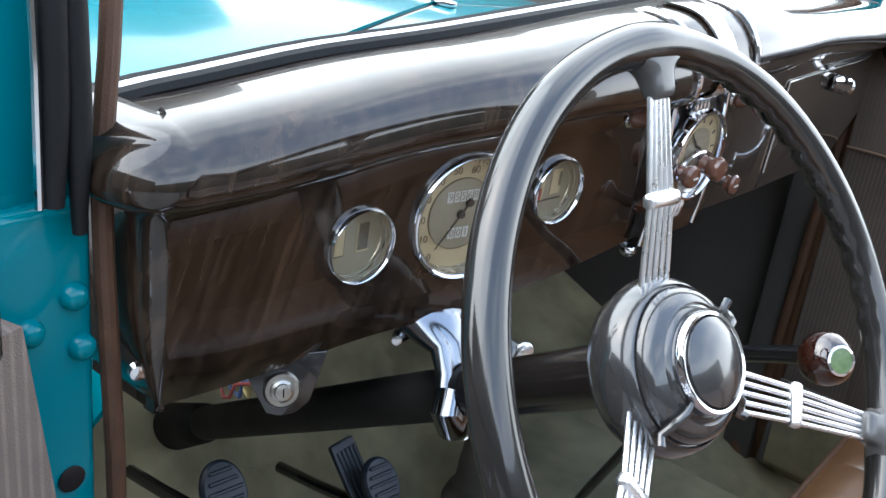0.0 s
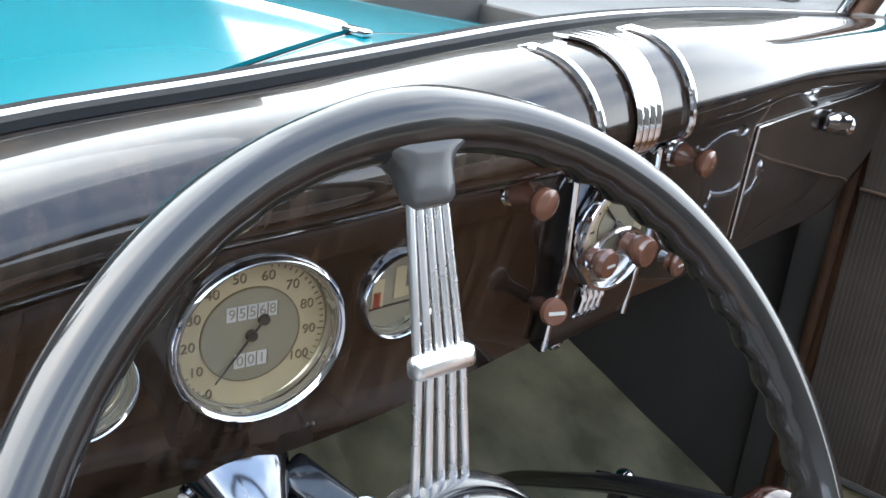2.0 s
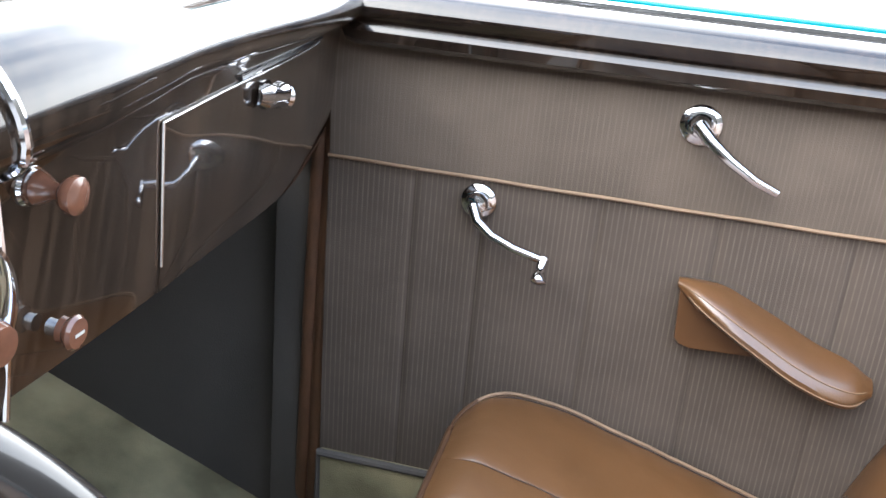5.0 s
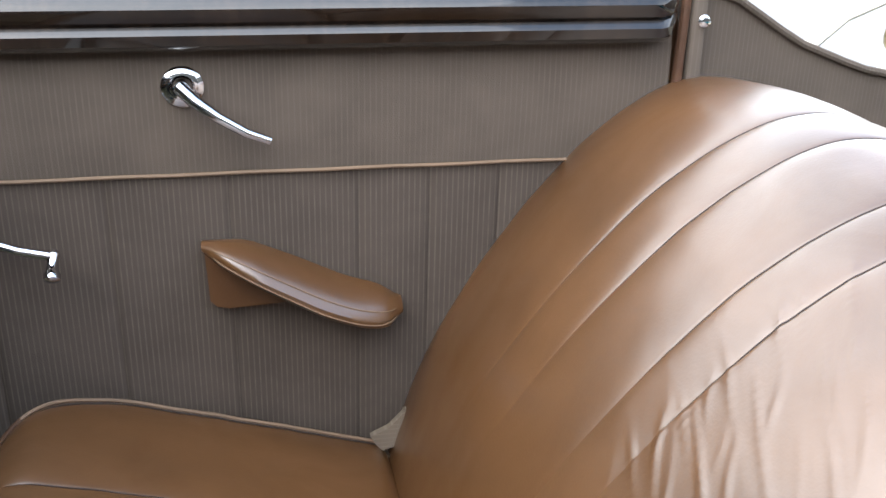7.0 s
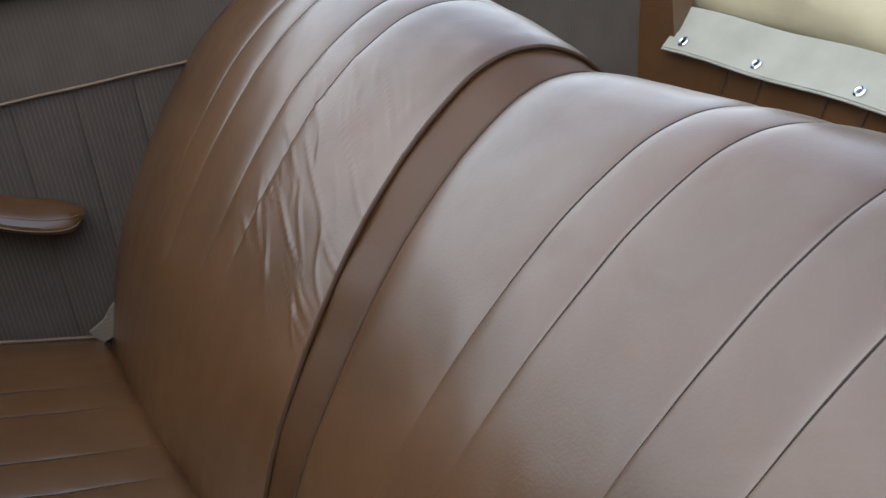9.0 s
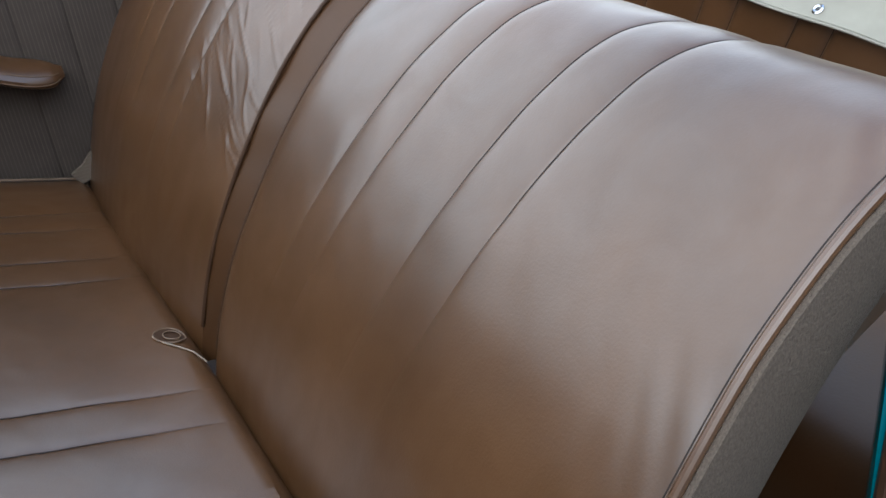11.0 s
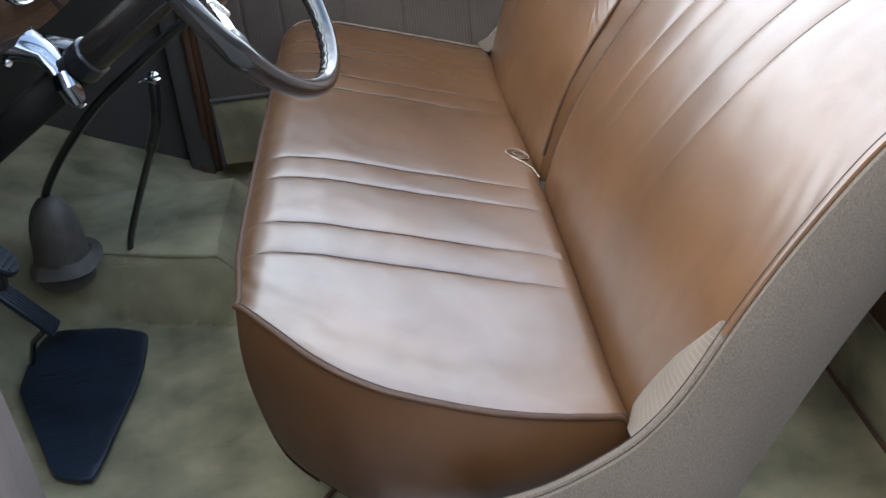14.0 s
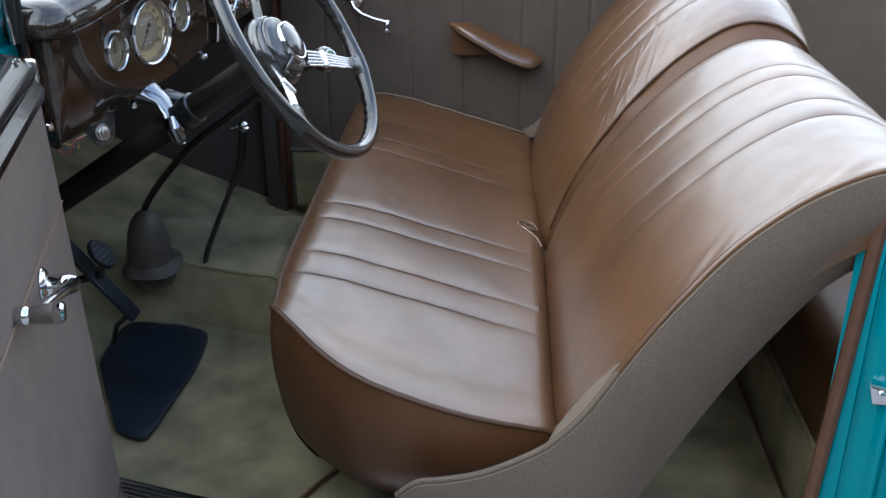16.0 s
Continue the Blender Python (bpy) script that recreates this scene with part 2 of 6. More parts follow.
STEEL = material("dull_lever_steel", (0.10, 0.098, 0.092), 0.38, metal=0.8, vary=0.2, scale=40)
BRIGHTCAST = material("polished_dark_casting", (0.24, 0.25, 0.27), 0.12, metal=1.0, vary=0.12, scale=30)
MATTBLACK = material("matt_black_paint", (0.0085, 0.0080, 0.0078), 0.5, vary=0.25, scale=25, spec=0.25)
NICKEL = material("dull_nickel", (0.36, 0.34, 0.31), 0.3, metal=1.0, vary=0.15, scale=80)
DIAL_DARK = material("dark_gauge_window", (0.075, 0.062, 0.040), 0.4, vary=0.2, scale=80)
RED = material("red_gauge_mark", (0.224, 0.032, 0.0192), 0.4)
INK = material("brown_ink", (0.035, 0.028, 0.02), 0.6)
IVORY = material("ivory_numerals", (0.48, 0.4672, 0.4224), 0.5)
CANVAS = material("tan_canvas", (0.32, 0.3008, 0.2432), 0.85, vary=0.08, scale=15, bump=0.4, bump_scale=900, spec=0.2)
CANVAS_YELLOW = material("folded_cream_canvas", (0.4224, 0.3584, 0.2304), 0.8, vary=0.1, scale=10, bump=0.3, bump_scale=700, spec=0.2)
IVORYPAINT = material("ivory_paint", (0.4864, 0.4608, 0.384), 0.35, vary=0.05, scale=10)
WINDLACE = material("brown_windlace", (0.064, 0.02688, 0.01152), 0.6, vary=0.2, scale=40, bump=0.3, bump_scale=600)
UNSEENWALL = material("dark_unseen_wall", (0.0832, 0.0832, 0.0768), 0.9, second=(0.0576, 0.0576, 0.05312), scale=0.8, bump=0.4, bump_scale=20)
CONCRETE = material("pale_concrete", (0.20, 0.195, 0.188), 0.8, vary=0.15, scale=0.6, bump=0.3, bump_scale=60)
BOOTRUBBER = material("worn_grey_rubber", (0.072, 0.061, 0.051), 0.6, vary=0.25, scale=30, bump=0.25, bump_scale=150, spec=0.35)
WIRE_RED = material("red_wire", (0.14, 0.02, 0.016), 0.5)
WIRE_BLUE = material("blue_wire", (0.015, 0.035, 0.10), 0.5)
WIRE_YELLOW = material("yellow_wire", (0.20, 0.15, 0.04), 0.5)
GLASS = pane("gauge_glass", gloss=0.03)
SCREEN = pane("windscreen_glass", (0.96, 0.98, 0.97), 0.01)


# ---- mesh helpers ----
def thing(name, at, label, category, group="", kind=""):
    ob = new(name)
    ob.location = at
    ob.empty_display_size = 0.05
    return tagged(ob, label, category, group, kind)


def part(name, bm, mat, parent=None, label="", smooth=True, sharp=35):
    me = bpy.data.meshes.new(name)
    bmesh.ops.recalc_face_normals(bm, faces=bm.faces)
    if smooth:
        lim = radians(sharp)
        for f in bm.faces:
            f.smooth = True
        for e in bm.edges:
            if len(e.link_faces) == 2 and e.calc_face_angle(0) > lim:
                e.smooth = False
    bm.to_mesh(me)
    bm.free()
    me.materials.append(mat)
    ob = new(name, me)
    if parent:
        ob.parent = parent
        top = parent
        shift = Vector(parent.location)
        while top.parent:
            top = top.parent
            shift = Vector(top.location)
        ob.matrix_parent_inverse = Matrix.Translation(-shift) if not parent.parent else Matrix.Identity(4)
    if label:
        ob["label"] = label
    return ob


def tube(path, radius, n=12, closed=False, bm=None, flat=1.0, up=None):
    """A round bar along a path; radius is one number or one a point. flat squashes it along its own upright."""
    bm = bm or bmesh.new()
    pts = [Vector(p) for p in path]
    rad = radius if isinstance(radius, (list, tuple)) else [radius] * len(pts)
    rings = []
    ref = Vector(up) if up else None
    for i, p in enumerate(pts):
        a = pts[i - 1] if i or closed else p
        b = pts[(i + 1) % len(pts)] if i < len(pts) - 1 or closed else p
        d = (b - a).normalized()
        if ref is None:
            ref = Vector((0, 0, 1)) if abs(d.z) < 0.9 else Vector((1, 0, 0))
        s = d.cross(ref).normalized()
        w = s.cross(d).normalized()
        if not up:
            ref = w
        rings.append([bm.verts.new(p + rad[i] * (math.cos(k * 2 * math.pi / n) * s + flat * math.sin(k * 2 * math.pi / n) * w)) for k in range(n)])
    m = len(rings)
    for i in range(m if closed else m - 1):
        r, q = rings[i], rings[(i + 1) % m]
        for k in range(n):
            bm.faces.new((r[k], r[(k + 1) % n], q[(k + 1) % n], q[k]))
    if not closed:
        bm.faces.new(rings[0][::-1])
        bm.faces.new(rings[-1])
    return bm


def lathe(profile, m=None, n=32, bm=None, ring=False):
    """Turned shape: (radius, height) pairs round z, set by the pose m; ring joins the last pair to the first."""
    bm = bm or bmesh.new()
    m = m or Matrix.Identity(4)
    rings = []
    for r, h in profile:
        if r < 1e-6:
            rings.append([bm.verts.new(m @ Vector((0, 0, h)))])
        else:
            rings.append([bm.verts.new(m @ Vector((r * math.cos(k * 2 * math.pi / n), r * math.sin(k * 2 * math.pi / n), h))) for k in range(n)])
    for a, b in zip(rings, rings[1:] + rings[:1] if ring else rings[1:]):
        for k in range(n):
            j = (k + 1) % n
            if len(a) == 1 and len(b) > 1:
                bm.faces.new((a[0], b[j], b[k]))
            elif len(b) == 1 and len(a) > 1:
                bm.faces.new((a[k], a[j], b[0]))
            elif len(a) > 1:
                bm.faces.new((a[k], a[j], b[j], b[k]))
    if len(rings[0]) > 1 and not ring:
        bm.faces.new(rings[0][::-1])
    if len(rings[-1]) > 1 and not ring:
        bm.faces.new(rings[-1])
    return bm


def loft(sections, m, n=28):
    """A bar of rounded-oblong sections (place along x, half width, half height), set by the pose m."""
    bm = bmesh.new()
    rings = []
    for x, w, h in sections:
        ring = []
        for k in range(n):
            a = 2 * math.pi * k / n
            c, d = math.cos(a), math.sin(a)
            ring.append(bm.verts.new(m @ Vector((x, w * math.copysign(abs(c) ** 0.55, c), h * math.copysign(abs(d) ** 0.55, d)))))
        rings.append(ring)
    for p, q in zip(rings, rings[1:]):
        for k in range(n):
            bm.faces.new((p[k], p[(k + 1) % n], q[(k + 1) % n], q[k]))
    bm.faces.new(rings[0][::-1])
    bm.faces.new(rings[-1])
    return bm


def block(size, m=None, bevel=0.004, seg=2, bm=None):
    """A box with rounded edges, centred on the pose m."""
    one = bmesh.new()
    bmesh.ops.create_cube(one, size=1.0, matrix=Matrix.Diagonal((*size, 1)))
    if bevel:
        bmesh.ops.bevel(one, geom=one.edges[:], offset=bevel, segments=seg, profile=0.5, affect="EDGES")
    one.transform(m or Matrix.Identity(4))
    if bm is None:
        return one
    me = bpy.data.meshes.new("tmp")
    one.to_mesh(me)
    one.free()
    bm.from_mesh(me)
    bpy.data.meshes.remove(me)
    return bm


def sheet(fn, nu, nv, thick=0.0, bm=None, wrap=False):
    """A surface from fn(u, v), u and v from 0 to 1; thick gives it a back, offset along its normals."""
    bm = bm or bmesh.new()
    P = [[Vector(fn(i / nu, j / nv)) for j in range(nv + 1)] for i in range(nu + 1)]
    V = [[bm.verts.new(p) for p in row] for row in P]
    for i in range(nu):
        for j in range(nv):
            bm.faces.new((V[i][j], V[i + 1][j], V[i + 1][j + 1], V[i][j + 1]))
    if thick:
        W = []
        for i in range(nu + 1):
            row = []
            for j in range(nv + 1):
                du = P[min(i + 1, nu)][j] - P[max(i - 1, 0)][j]
                dv = P[i][min(j + 1, nv)] - P[i][max(j - 1, 0)]
                row.append(bm.verts.new(P[i][j] - du.cross(dv).normalized() * thick))
            W.append(row)
        for i in range(nu):
            for j in range(nv):
                bm.faces.new((W[i][j], W[i][j + 1], W[i + 1][j + 1], W[i + 1][j]))
        for i in range(nu):
            bm.faces.new((V[i][0], W[i][0], W[i + 1][0], V[i + 1][0]))
            bm.faces.new((V[i][nv], V[i + 1][nv], W[i + 1][nv], W[i][nv]))
        for j in range(nv):
            bm.faces.new((V[0][j], V[0][j + 1], W[0][j + 1], W[0][j]))
            bm.faces.new((V[nu][j], W[nu][j], W[nu][j + 1], V[nu][j + 1]))
    return bm


def prism(outline, m, depth, bevel=0.0, bm=None):
    """A flat shape from its (x, y) outline, with thickness depth along local z, set by the pose m."""
    one = bmesh.new()
    low = [one.verts.new((x, y, 0)) for x, y in outline]
    f = one.faces.new(low)
    ret = bmesh.ops.extrude_face_region(one, geom=[f])
    bmesh.ops.translate(one, verts=[v for v in ret["geom"] if isinstance(v, bmesh.types.BMVert)], vec=(0, 0, depth))
    if bevel:
        rim = [e for e in one.edges if all(v.co.z > depth - 1e-6 for v in e.verts)]
        bmesh.ops.bevel(one, geom=rim, offset=bevel, segments=2, profile=0.5, affect="EDGES")
    one.transform(m)
    if bm is None:
        return one
    me = bpy.data.meshes.new("tmp")
    one.to_mesh(me)
    one.free()
    bm.from_mesh(me)
    bpy.data.meshes.remove(me)
    return bm


def frame_at(at, normal, up=(0, 0, 1)):
    """A pose at a point whose z looks along normal and whose y is as near to up as may be."""
    z = Vector(normal).normalized()
    x = Vector(up).cross(z).normalized()
    y = z.cross(x)
    m = Matrix((x, y, z)).transposed().to_4x4()
    m.translation = Vector(at)
    return m


def drill(ob, cutter):
    """Cuts a hole in a mesh."""
    me = bpy.data.meshes.new("tmp")
    bmesh.ops.recalc_face_normals(cutter, faces=cutter.faces)
    cutter.to_mesh(me)
    cutter.free()
    tool = new("tmp_tool", me)
    cut = ob.modifiers.new("cut", "BOOLEAN")
    cut.object = tool
    cut.operation = "DIFFERENCE"
    cut.solver = "EXACT"
    done = bpy.data.meshes.new_from_object(ob.evaluated_get(bpy.context.evaluated_depsgraph_get()))
    ob.modifiers.remove(cut)
    bpy.data.objects.remove(tool)
    old = ob.data
    ob.data = done
    bpy.data.meshes.remove(old)


def lerp_table(x, table):
    for (a, p), (b, q) in zip(table, table[1:]):
        if x <= b:
            k = max(0.0, min(1.0, (x - a) / (b - a)))
            return p + (q - p) * k
    return table[-1][1]


def smooth_table(x, table):
    """The same with rounded corners."""
    w = (table[-1][0] - table[0][0]) / 40
    return sum(lerp_table(x + d * w, table) for d in (-2, -1, 0, 1, 2)) / 5


def letters(name, text, size, m, mat, parent, label="", depth=0.0003):
    cu = bpy.data.curves.new(name, "FONT")
    cu.body = text
    cu.size = size
    cu.align_x = "CENTER"
    cu.align_y = "CENTER"
    cu.extrude = depth
    tmp = new("tmp_text", cu)
    me = bpy.data.meshes.new_from_object(tmp.evaluated_get(bpy.context.evaluated_depsgraph_get()))
    bpy.data.objects.remove(tmp)
    bpy.data.curves.remove(cu)
    bm = bmesh.new()
    bm.from_mesh(me)
    bpy.data.meshes.remove(me)
    bm.transform(m)
    return part(name, bm, mat, parent, label, smooth=False)


def resample(pts, n):
    d = [0.0]
    for a, b in zip(pts, pts[1:]):
        d.append(d[-1] + math.dist(a, b))
    out = []
    for i in range(n + 1):
        s = d[-1] * i / n
        k = max(j for j in range(len(d)) if d[j] <= s + 1e-9)
        k = min(k, len(pts) - 2)
        t = (s - d[k]) / (d[k + 1] - d[k])
        out.append(tuple(p + (q - p) * t for p, q in zip(pts[k], pts[k + 1])))
    return out


def spline(pts, n):
    """Evenly spaced points on a smooth curve through pts."""
    out = []
    for i in range(len(pts) - 1):
        p0, p1, p2, p3 = (Vector(pts[max(0, min(len(pts) - 1, i + o))]) for o in (-1, 0, 1, 2))
        for k in range(8):
            t = k / 8
            out.append(tuple(0.5 * (2 * p1 + (p2 - p0) * t + (2 * p0 - 5 * p1 + 4 * p2 - p3) * t * t + (3 * p1 - p0 - 3 * p2 + p3) * t ** 3)))
    out.append(tuple(pts[-1]))
    for _ in range(3):
        out = [out[0]] + [tuple((a + 2 * b + c) / 4 for a, b, c in zip(out[i - 1], out[i], out[i + 1])) for i in range(1, len(out) - 1)] + [out[-1]]
    return resample(out, n)


# ---- outside ----
def ground_sheet():
    bm = bmesh.new()
    bmesh.ops.create_grid(bm, x_segments=40, y_segments=40, size=400)
    bm.transform(Matrix.Translation((0, 0, -0.62)))
    return tagged(part("ground", bm, CONCRETE, smooth=False), "pale grey concrete yard under the car", "ground", kind="structure")


ground_sheet()


def light_blocking_walls():
    """Unseen dark walls round the car, added to cut low sky light and reflections."""
    for x, y, a, b, h in ((-11.5, 13.0, 13.0, 0.3, 5.6), (-18.0, -0.5, 0.3, 27.0, 9.2), (13.0, -1.0, 0.3, 24.0, 5.6), (1.0, -11.0, 20.0, 0.3, 6.8)):
        w = part("wall_unseen", block((a, b, h), pose(x, y, h / 2 - 0.62), 0.02), UNSEENWALL)
        tagged(w, "unseen dark grey wall added to block low sky light", "wall", kind="structure")


light_blocking_walls()


# ---- dashboard ----
Y1 = 1.40
TOP = [(0.10, 0.800), (0.18, 0.810), (0.27, 0.823), (0.47, 0.843), (0.65, 0.856), (0.80, 0.853), (1.02, 0.838), (1.20, 0.822), (1.42, 0.800)]
LOW = [(0.10, 0.618), (0.16, 0.623), (0.26, 0.630), (0.33, 0.634), (0.43, 0.643), (0.50, 0.655), (0.56, 0.667), (0.70, 0.668), (0.83, 0.657), (0.98, 0.640), (1.20, 0.622), (1.42, 0.598)]


def face_x(y):
    """How far back the dashboard's face stands at y: it bows towards the seat."""
    x = 0.036 - 0.20 * (y - 0.78) ** 2
    # flatter before the gauges and at the glovebox
    return x - 0.009 * math.exp(-((y - 0.28) / 0.075) ** 2) - 0.008 * math.exp(-((y - 0.94) / 0.14) ** 2)


def dash_section(y):
    x, t, b = face_x(y), smooth_table(y, TOP), smooth_table(y, LOW)
    g = 0.88 + 0.12 * max(0.0, min(1.0, (y - 0.13) / 0.26))
    pts = [(-0.100, t - 0.004), (-0.078, t + 0.005), (-0.050, t + 0.014), (-0.018, t + 0.017), (0.004, t + 0.013), (0.020, t + 0.002), (0.029, t - 0.014),
           (0.031, t - 0.028), (0.029, t - 0.038), (0.022, t - 0.045), (0.012, t - 0.050), (0.006, t - 0.054), (0.004, t - 0.060)]
    deep = 0.82 + 0.22 * max(0.0, min(1.0, (0.20 - abs(y - 0.615)) / 0.10))
    deep *= g
    c = t - 0.0598 * deep
    h = c - b

    def lean(z):
        return 0.04 * (z - 0.725) - 3.5 * max(0.0, 0.69 - z) ** 2
    pts = [(dx * (g if dx > 0 else 1) + lean(c) * min(1.0, max(0.0, (t - z) / 0.05)), t + (z - t) * deep) for dx, z in pts]
    pts = spline(pts, 30)
    pts += [(lean(c - h * 0.95 * k / 6) + 0.002, c - h * 0.95 * k / 6) for k in range(1, 7)]
    pts += [(lean(b) - 0.002, b + 0.003), (lean(b) - 0.010, b), (lean(b) - 0.020, b + 0.002), (lean(b) - 0.026, b + 0.012)]
    return [(x + dx, z) for dx, z in pts]


def dashboard():
    root = thing("dashboard", (0.0, 0.7, 0.62), "dark woodgrain dashboard with round gauges, chrome trim and glovebox", "dashboard")
    yc, r = 0.130, 0.018
    ys = [yc + (Y1 - yc) * i / 108 for i in range(109)]
    end = [(dx - face_x(yc), z) for dx, z in dash_section(yc)]
    cx, cols = face_x(yc) - r, []
    for k in range(8, 0, -1):
        # forward along the post
        cols.append([(cx - 0.0085 * k, yc - r - max(dx, -r), z) for dx, z in end])
    for k in range(12, 0, -1):
        # round the corner
        q = radians(90 * k / 12)
        cols.append([(cx + (r + dx) * math.cos(q), yc - (r + dx) * math.sin(q), z) if dx > -r else (cx + (r + dx) * (1 - k / 12), yc, z) for dx, z in end])
    cols += [[(x, y, z) for x, z in dash_section(y)] for y in ys]
    n = len(cols) - 1

    def fn(u, v):
        c = cols[round(u * n)]
        return c[round(v * (len(c) - 1))]
    panel = part("panel", sheet(fn, n, len(cols[0]) - 1, thick=-0.004), WOOD, root)
    for y, z, r in GAUGES:
        drill(panel, lathe([(r * 0.91, -0.03), (r * 0.91, 0.03)], on_dash(y, z), 48))
    return root


def on_dash(y, z, out=0.0):
    """A pose on the dashboard's face, z looking back towards the seats and a little to the side, x to the passenger's side."""
    x = face_x(y) + 0.04 * (z - 0.725) + 0.003 + out
    slope = -(face_x(y + 0.01) - face_x(y - 0.01)) / 0.02
    return frame_at((x, y, z), (1, slope, -0.04))


GAUGES = ((0.2575, 0.7205, 0.0275), (0.3464, 0.7285, 0.0487), (0.4320, 0.7375, 0.0272))
DASH = dashboard()


def bezel(name, y, z, r, root, label, depth=0.010):
    g = part(name, lathe([(r * 0.88, -0.004), (r * 1.00, -0.004), (r * 1.015, 0.0005), (r * 1.00, 0.003), (r * 0.965, 0.0045), (r * 0.935, 0.0035), (r * 0.91, 0.0008), (r * 0.90, -0.002)], on_dash(y, z), 64, ring=True), CHROME, root, label)
    part("well", lathe([(r * 0.905, 0.0005), (r * 0.905, -0.0095), (r * 0.885, -0.0095), (r * 0.893, 0.0005)], on_dash(y, z), 56, ring=True), DIALWELL, g, "pale inner wall")
    part("glass", lathe([(0, 0.0040), (r * 0.92, 0.0028), (r * 0.92, 0.0024), (0, 0.0024)], on_dash(y, z), 40), GLASS, g).visible_shadow = False
    return g


def bar(w, h, m, d=0.0006):
    return block((w, h, d), m @ pose(0, 0, d / 2), 0)


def small_gauge(y, z, r, root, label, marks):
    g = bezel("gauge", y, z, r, root, label)
    m = on_dash(y, z, -0.008)
    part("dial", lathe([(r * 0.89, 0.0), (r * 0.89, 0.0006), (0, 0.0006)], m, 40), DIAL_IN, g)
    for dx, dz, w, h, mat in marks:
        part("window", bar(w, h, m @ pose(dx, dz, 0.0008)), mat, g)
    return g


def speedometer(y, z, r, root):
    g = bezel("speedometer", y, z, r, root, "speedometer with a cream dial numbered 0 to 100")
    m = on_dash(y, z, -0.009)
    part("dial", lathe([(r * 0.89, 0.0), (r * 0.89, 0.0006), (0, 0.0006)], m, 56), DIAL, g)
    part("inner_dial", lathe([(r * 0.56, 0.0006), (r * 0.56, 0.0014), (r * 0.54, 0.0016), (0, 0.0016)], m, 48), DIAL_IN, g)
    part("inner_ring", lathe([(r * 0.575, 0.0006), (r * 0.575, 0.0018), (r * 0.56, 0.0018), (r * 0.56, 0.0006)], m, 48), NUMERAL, g)
    for k in range(0, 11):
        a = radians(237 - k * 27.0)
        if k == 0:
            continue
        letters("numeral", str(k * 10), r * 0.165, m @ pose(r * 0.70 * math.cos(a), r * 0.70 * math.sin(a), 0.0009), NUMERAL, g)
    for k in range(0, 51):
        a = radians(237 - k * 5.4)
        part("tick", bar(r * (0.045 if k % 5 else 0.08), r * 0.012, m @ pose(r * 0.845 * math.cos(a), r * 0.845 * math.sin(a), 0.0008, 0, 0, math.degrees(a))), NUMERAL, g, smooth=False)
    letters("numeral", "0", r * 0.16, m @ pose(-r * 0.46, -r * 0.66, 0.0009), NUMERAL, g)
    for dz, w, text in ((r * 0.29, r * 0.58, "95568"), (-r * 0.30, r * 0.38, "001")):
        win = part("counter_window", bar(w, r * 0.17, m @ pose(0, dz, 0.0018)), IVORY, g)
        for k, digit in enumerate(text):
            q = m @ pose((k - (len(text) - 1) / 2) * w / len(text), dz, 0.0025)
            letters("digit", digit, r * 0.17, q, DIGIT, win)
            part("drum_gap", bar(r * 0.012, r * 0.17, q @ pose(w / len(text) / 2, 0, -0.0004)), NUMERAL, win, smooth=False)
    a = radians(232)
    part("needle", tube([m @ Vector((-r * 0.22 * math.cos(a), -r * 0.22 * math.sin(a), 0.0032)), m @ Vector((r * 0.66 * math.cos(a), r * 0.66 * math.sin(a), 0.0032))], [0.0007, 0.0004], 6), INK, g)
    for q in (0.0, 0.22):
        part("needle_hub", lathe([(r * 0.07, 0.0018), (r * 0.06, 0.0042), (0, 0.0044)], m @ pose(-r * q * math.cos(a), -r * q * math.sin(a), 0), 20), INK, g)
    return g


W1, W2 = DIAL_DARK, DIAL
small_gauge(*GAUGES[0], DASH, "round gauge with two small windows", [(-0.0115, 0.001, 0.0075, 0.019, W2), (-0.0115, -0.0085, 0.0075, 0.001, INK), (-0.0075, 0.001, 0.0008, 0.019, NUMERAL), (0.008, 0.003, 0.0095, 0.020, W1), (0.0035, 0.003, 0.0016, 0.020, W2), (0.008, -0.0075, 0.011, 0.0012, W2)])
speedometer(*GAUGES[1], DASH)
small_gauge(*GAUGES[2], DASH, "round gauge with two small windows", [(-0.010, -0.001, 0.008, 0.018, DIAL), (0.007, 0.004, 0.011, 0.020, DIAL), (-0.0105, -0.005, 0.005, 0.011, RED), (0.011, 0.006, 0.003, 0.012, INK), (0, -0.010, 0.030, 0.0012, INK)])


def pull_knob(y, z, root, label, size=1.0, reach=0.030, out=0.0):
    m = on_dash(y, z, out) @ Matrix.Diagonal((size, size, 1, 1))
    g = part("escutcheon", lathe([(0.0108, -0.002), (0.0112, 0.001), (0.0100, 0.003), (0.0078, 0.003), (0.0072, 0.001)], m, 28), CHROME, root)
    r = reach
    part("knob", lathe([(0.0085, 0.003), (0.0092, 0.006), (0.0075, 0.010), (0.0045, r * 0.5), (0.0045, r * 0.62), (0.0085, r * 0.72), (0.0103, r * 0.84), (0.0098, r * 0.95), (0.006, r * 1.02), (0, r * 1.03)], m, 28), KNOB, g, label)
    return g


pull_knob(0.510, 0.789, DASH, "red-brown pull knob")
pull_knob(0.680, 0.787, DASH, "red-brown pull knob")


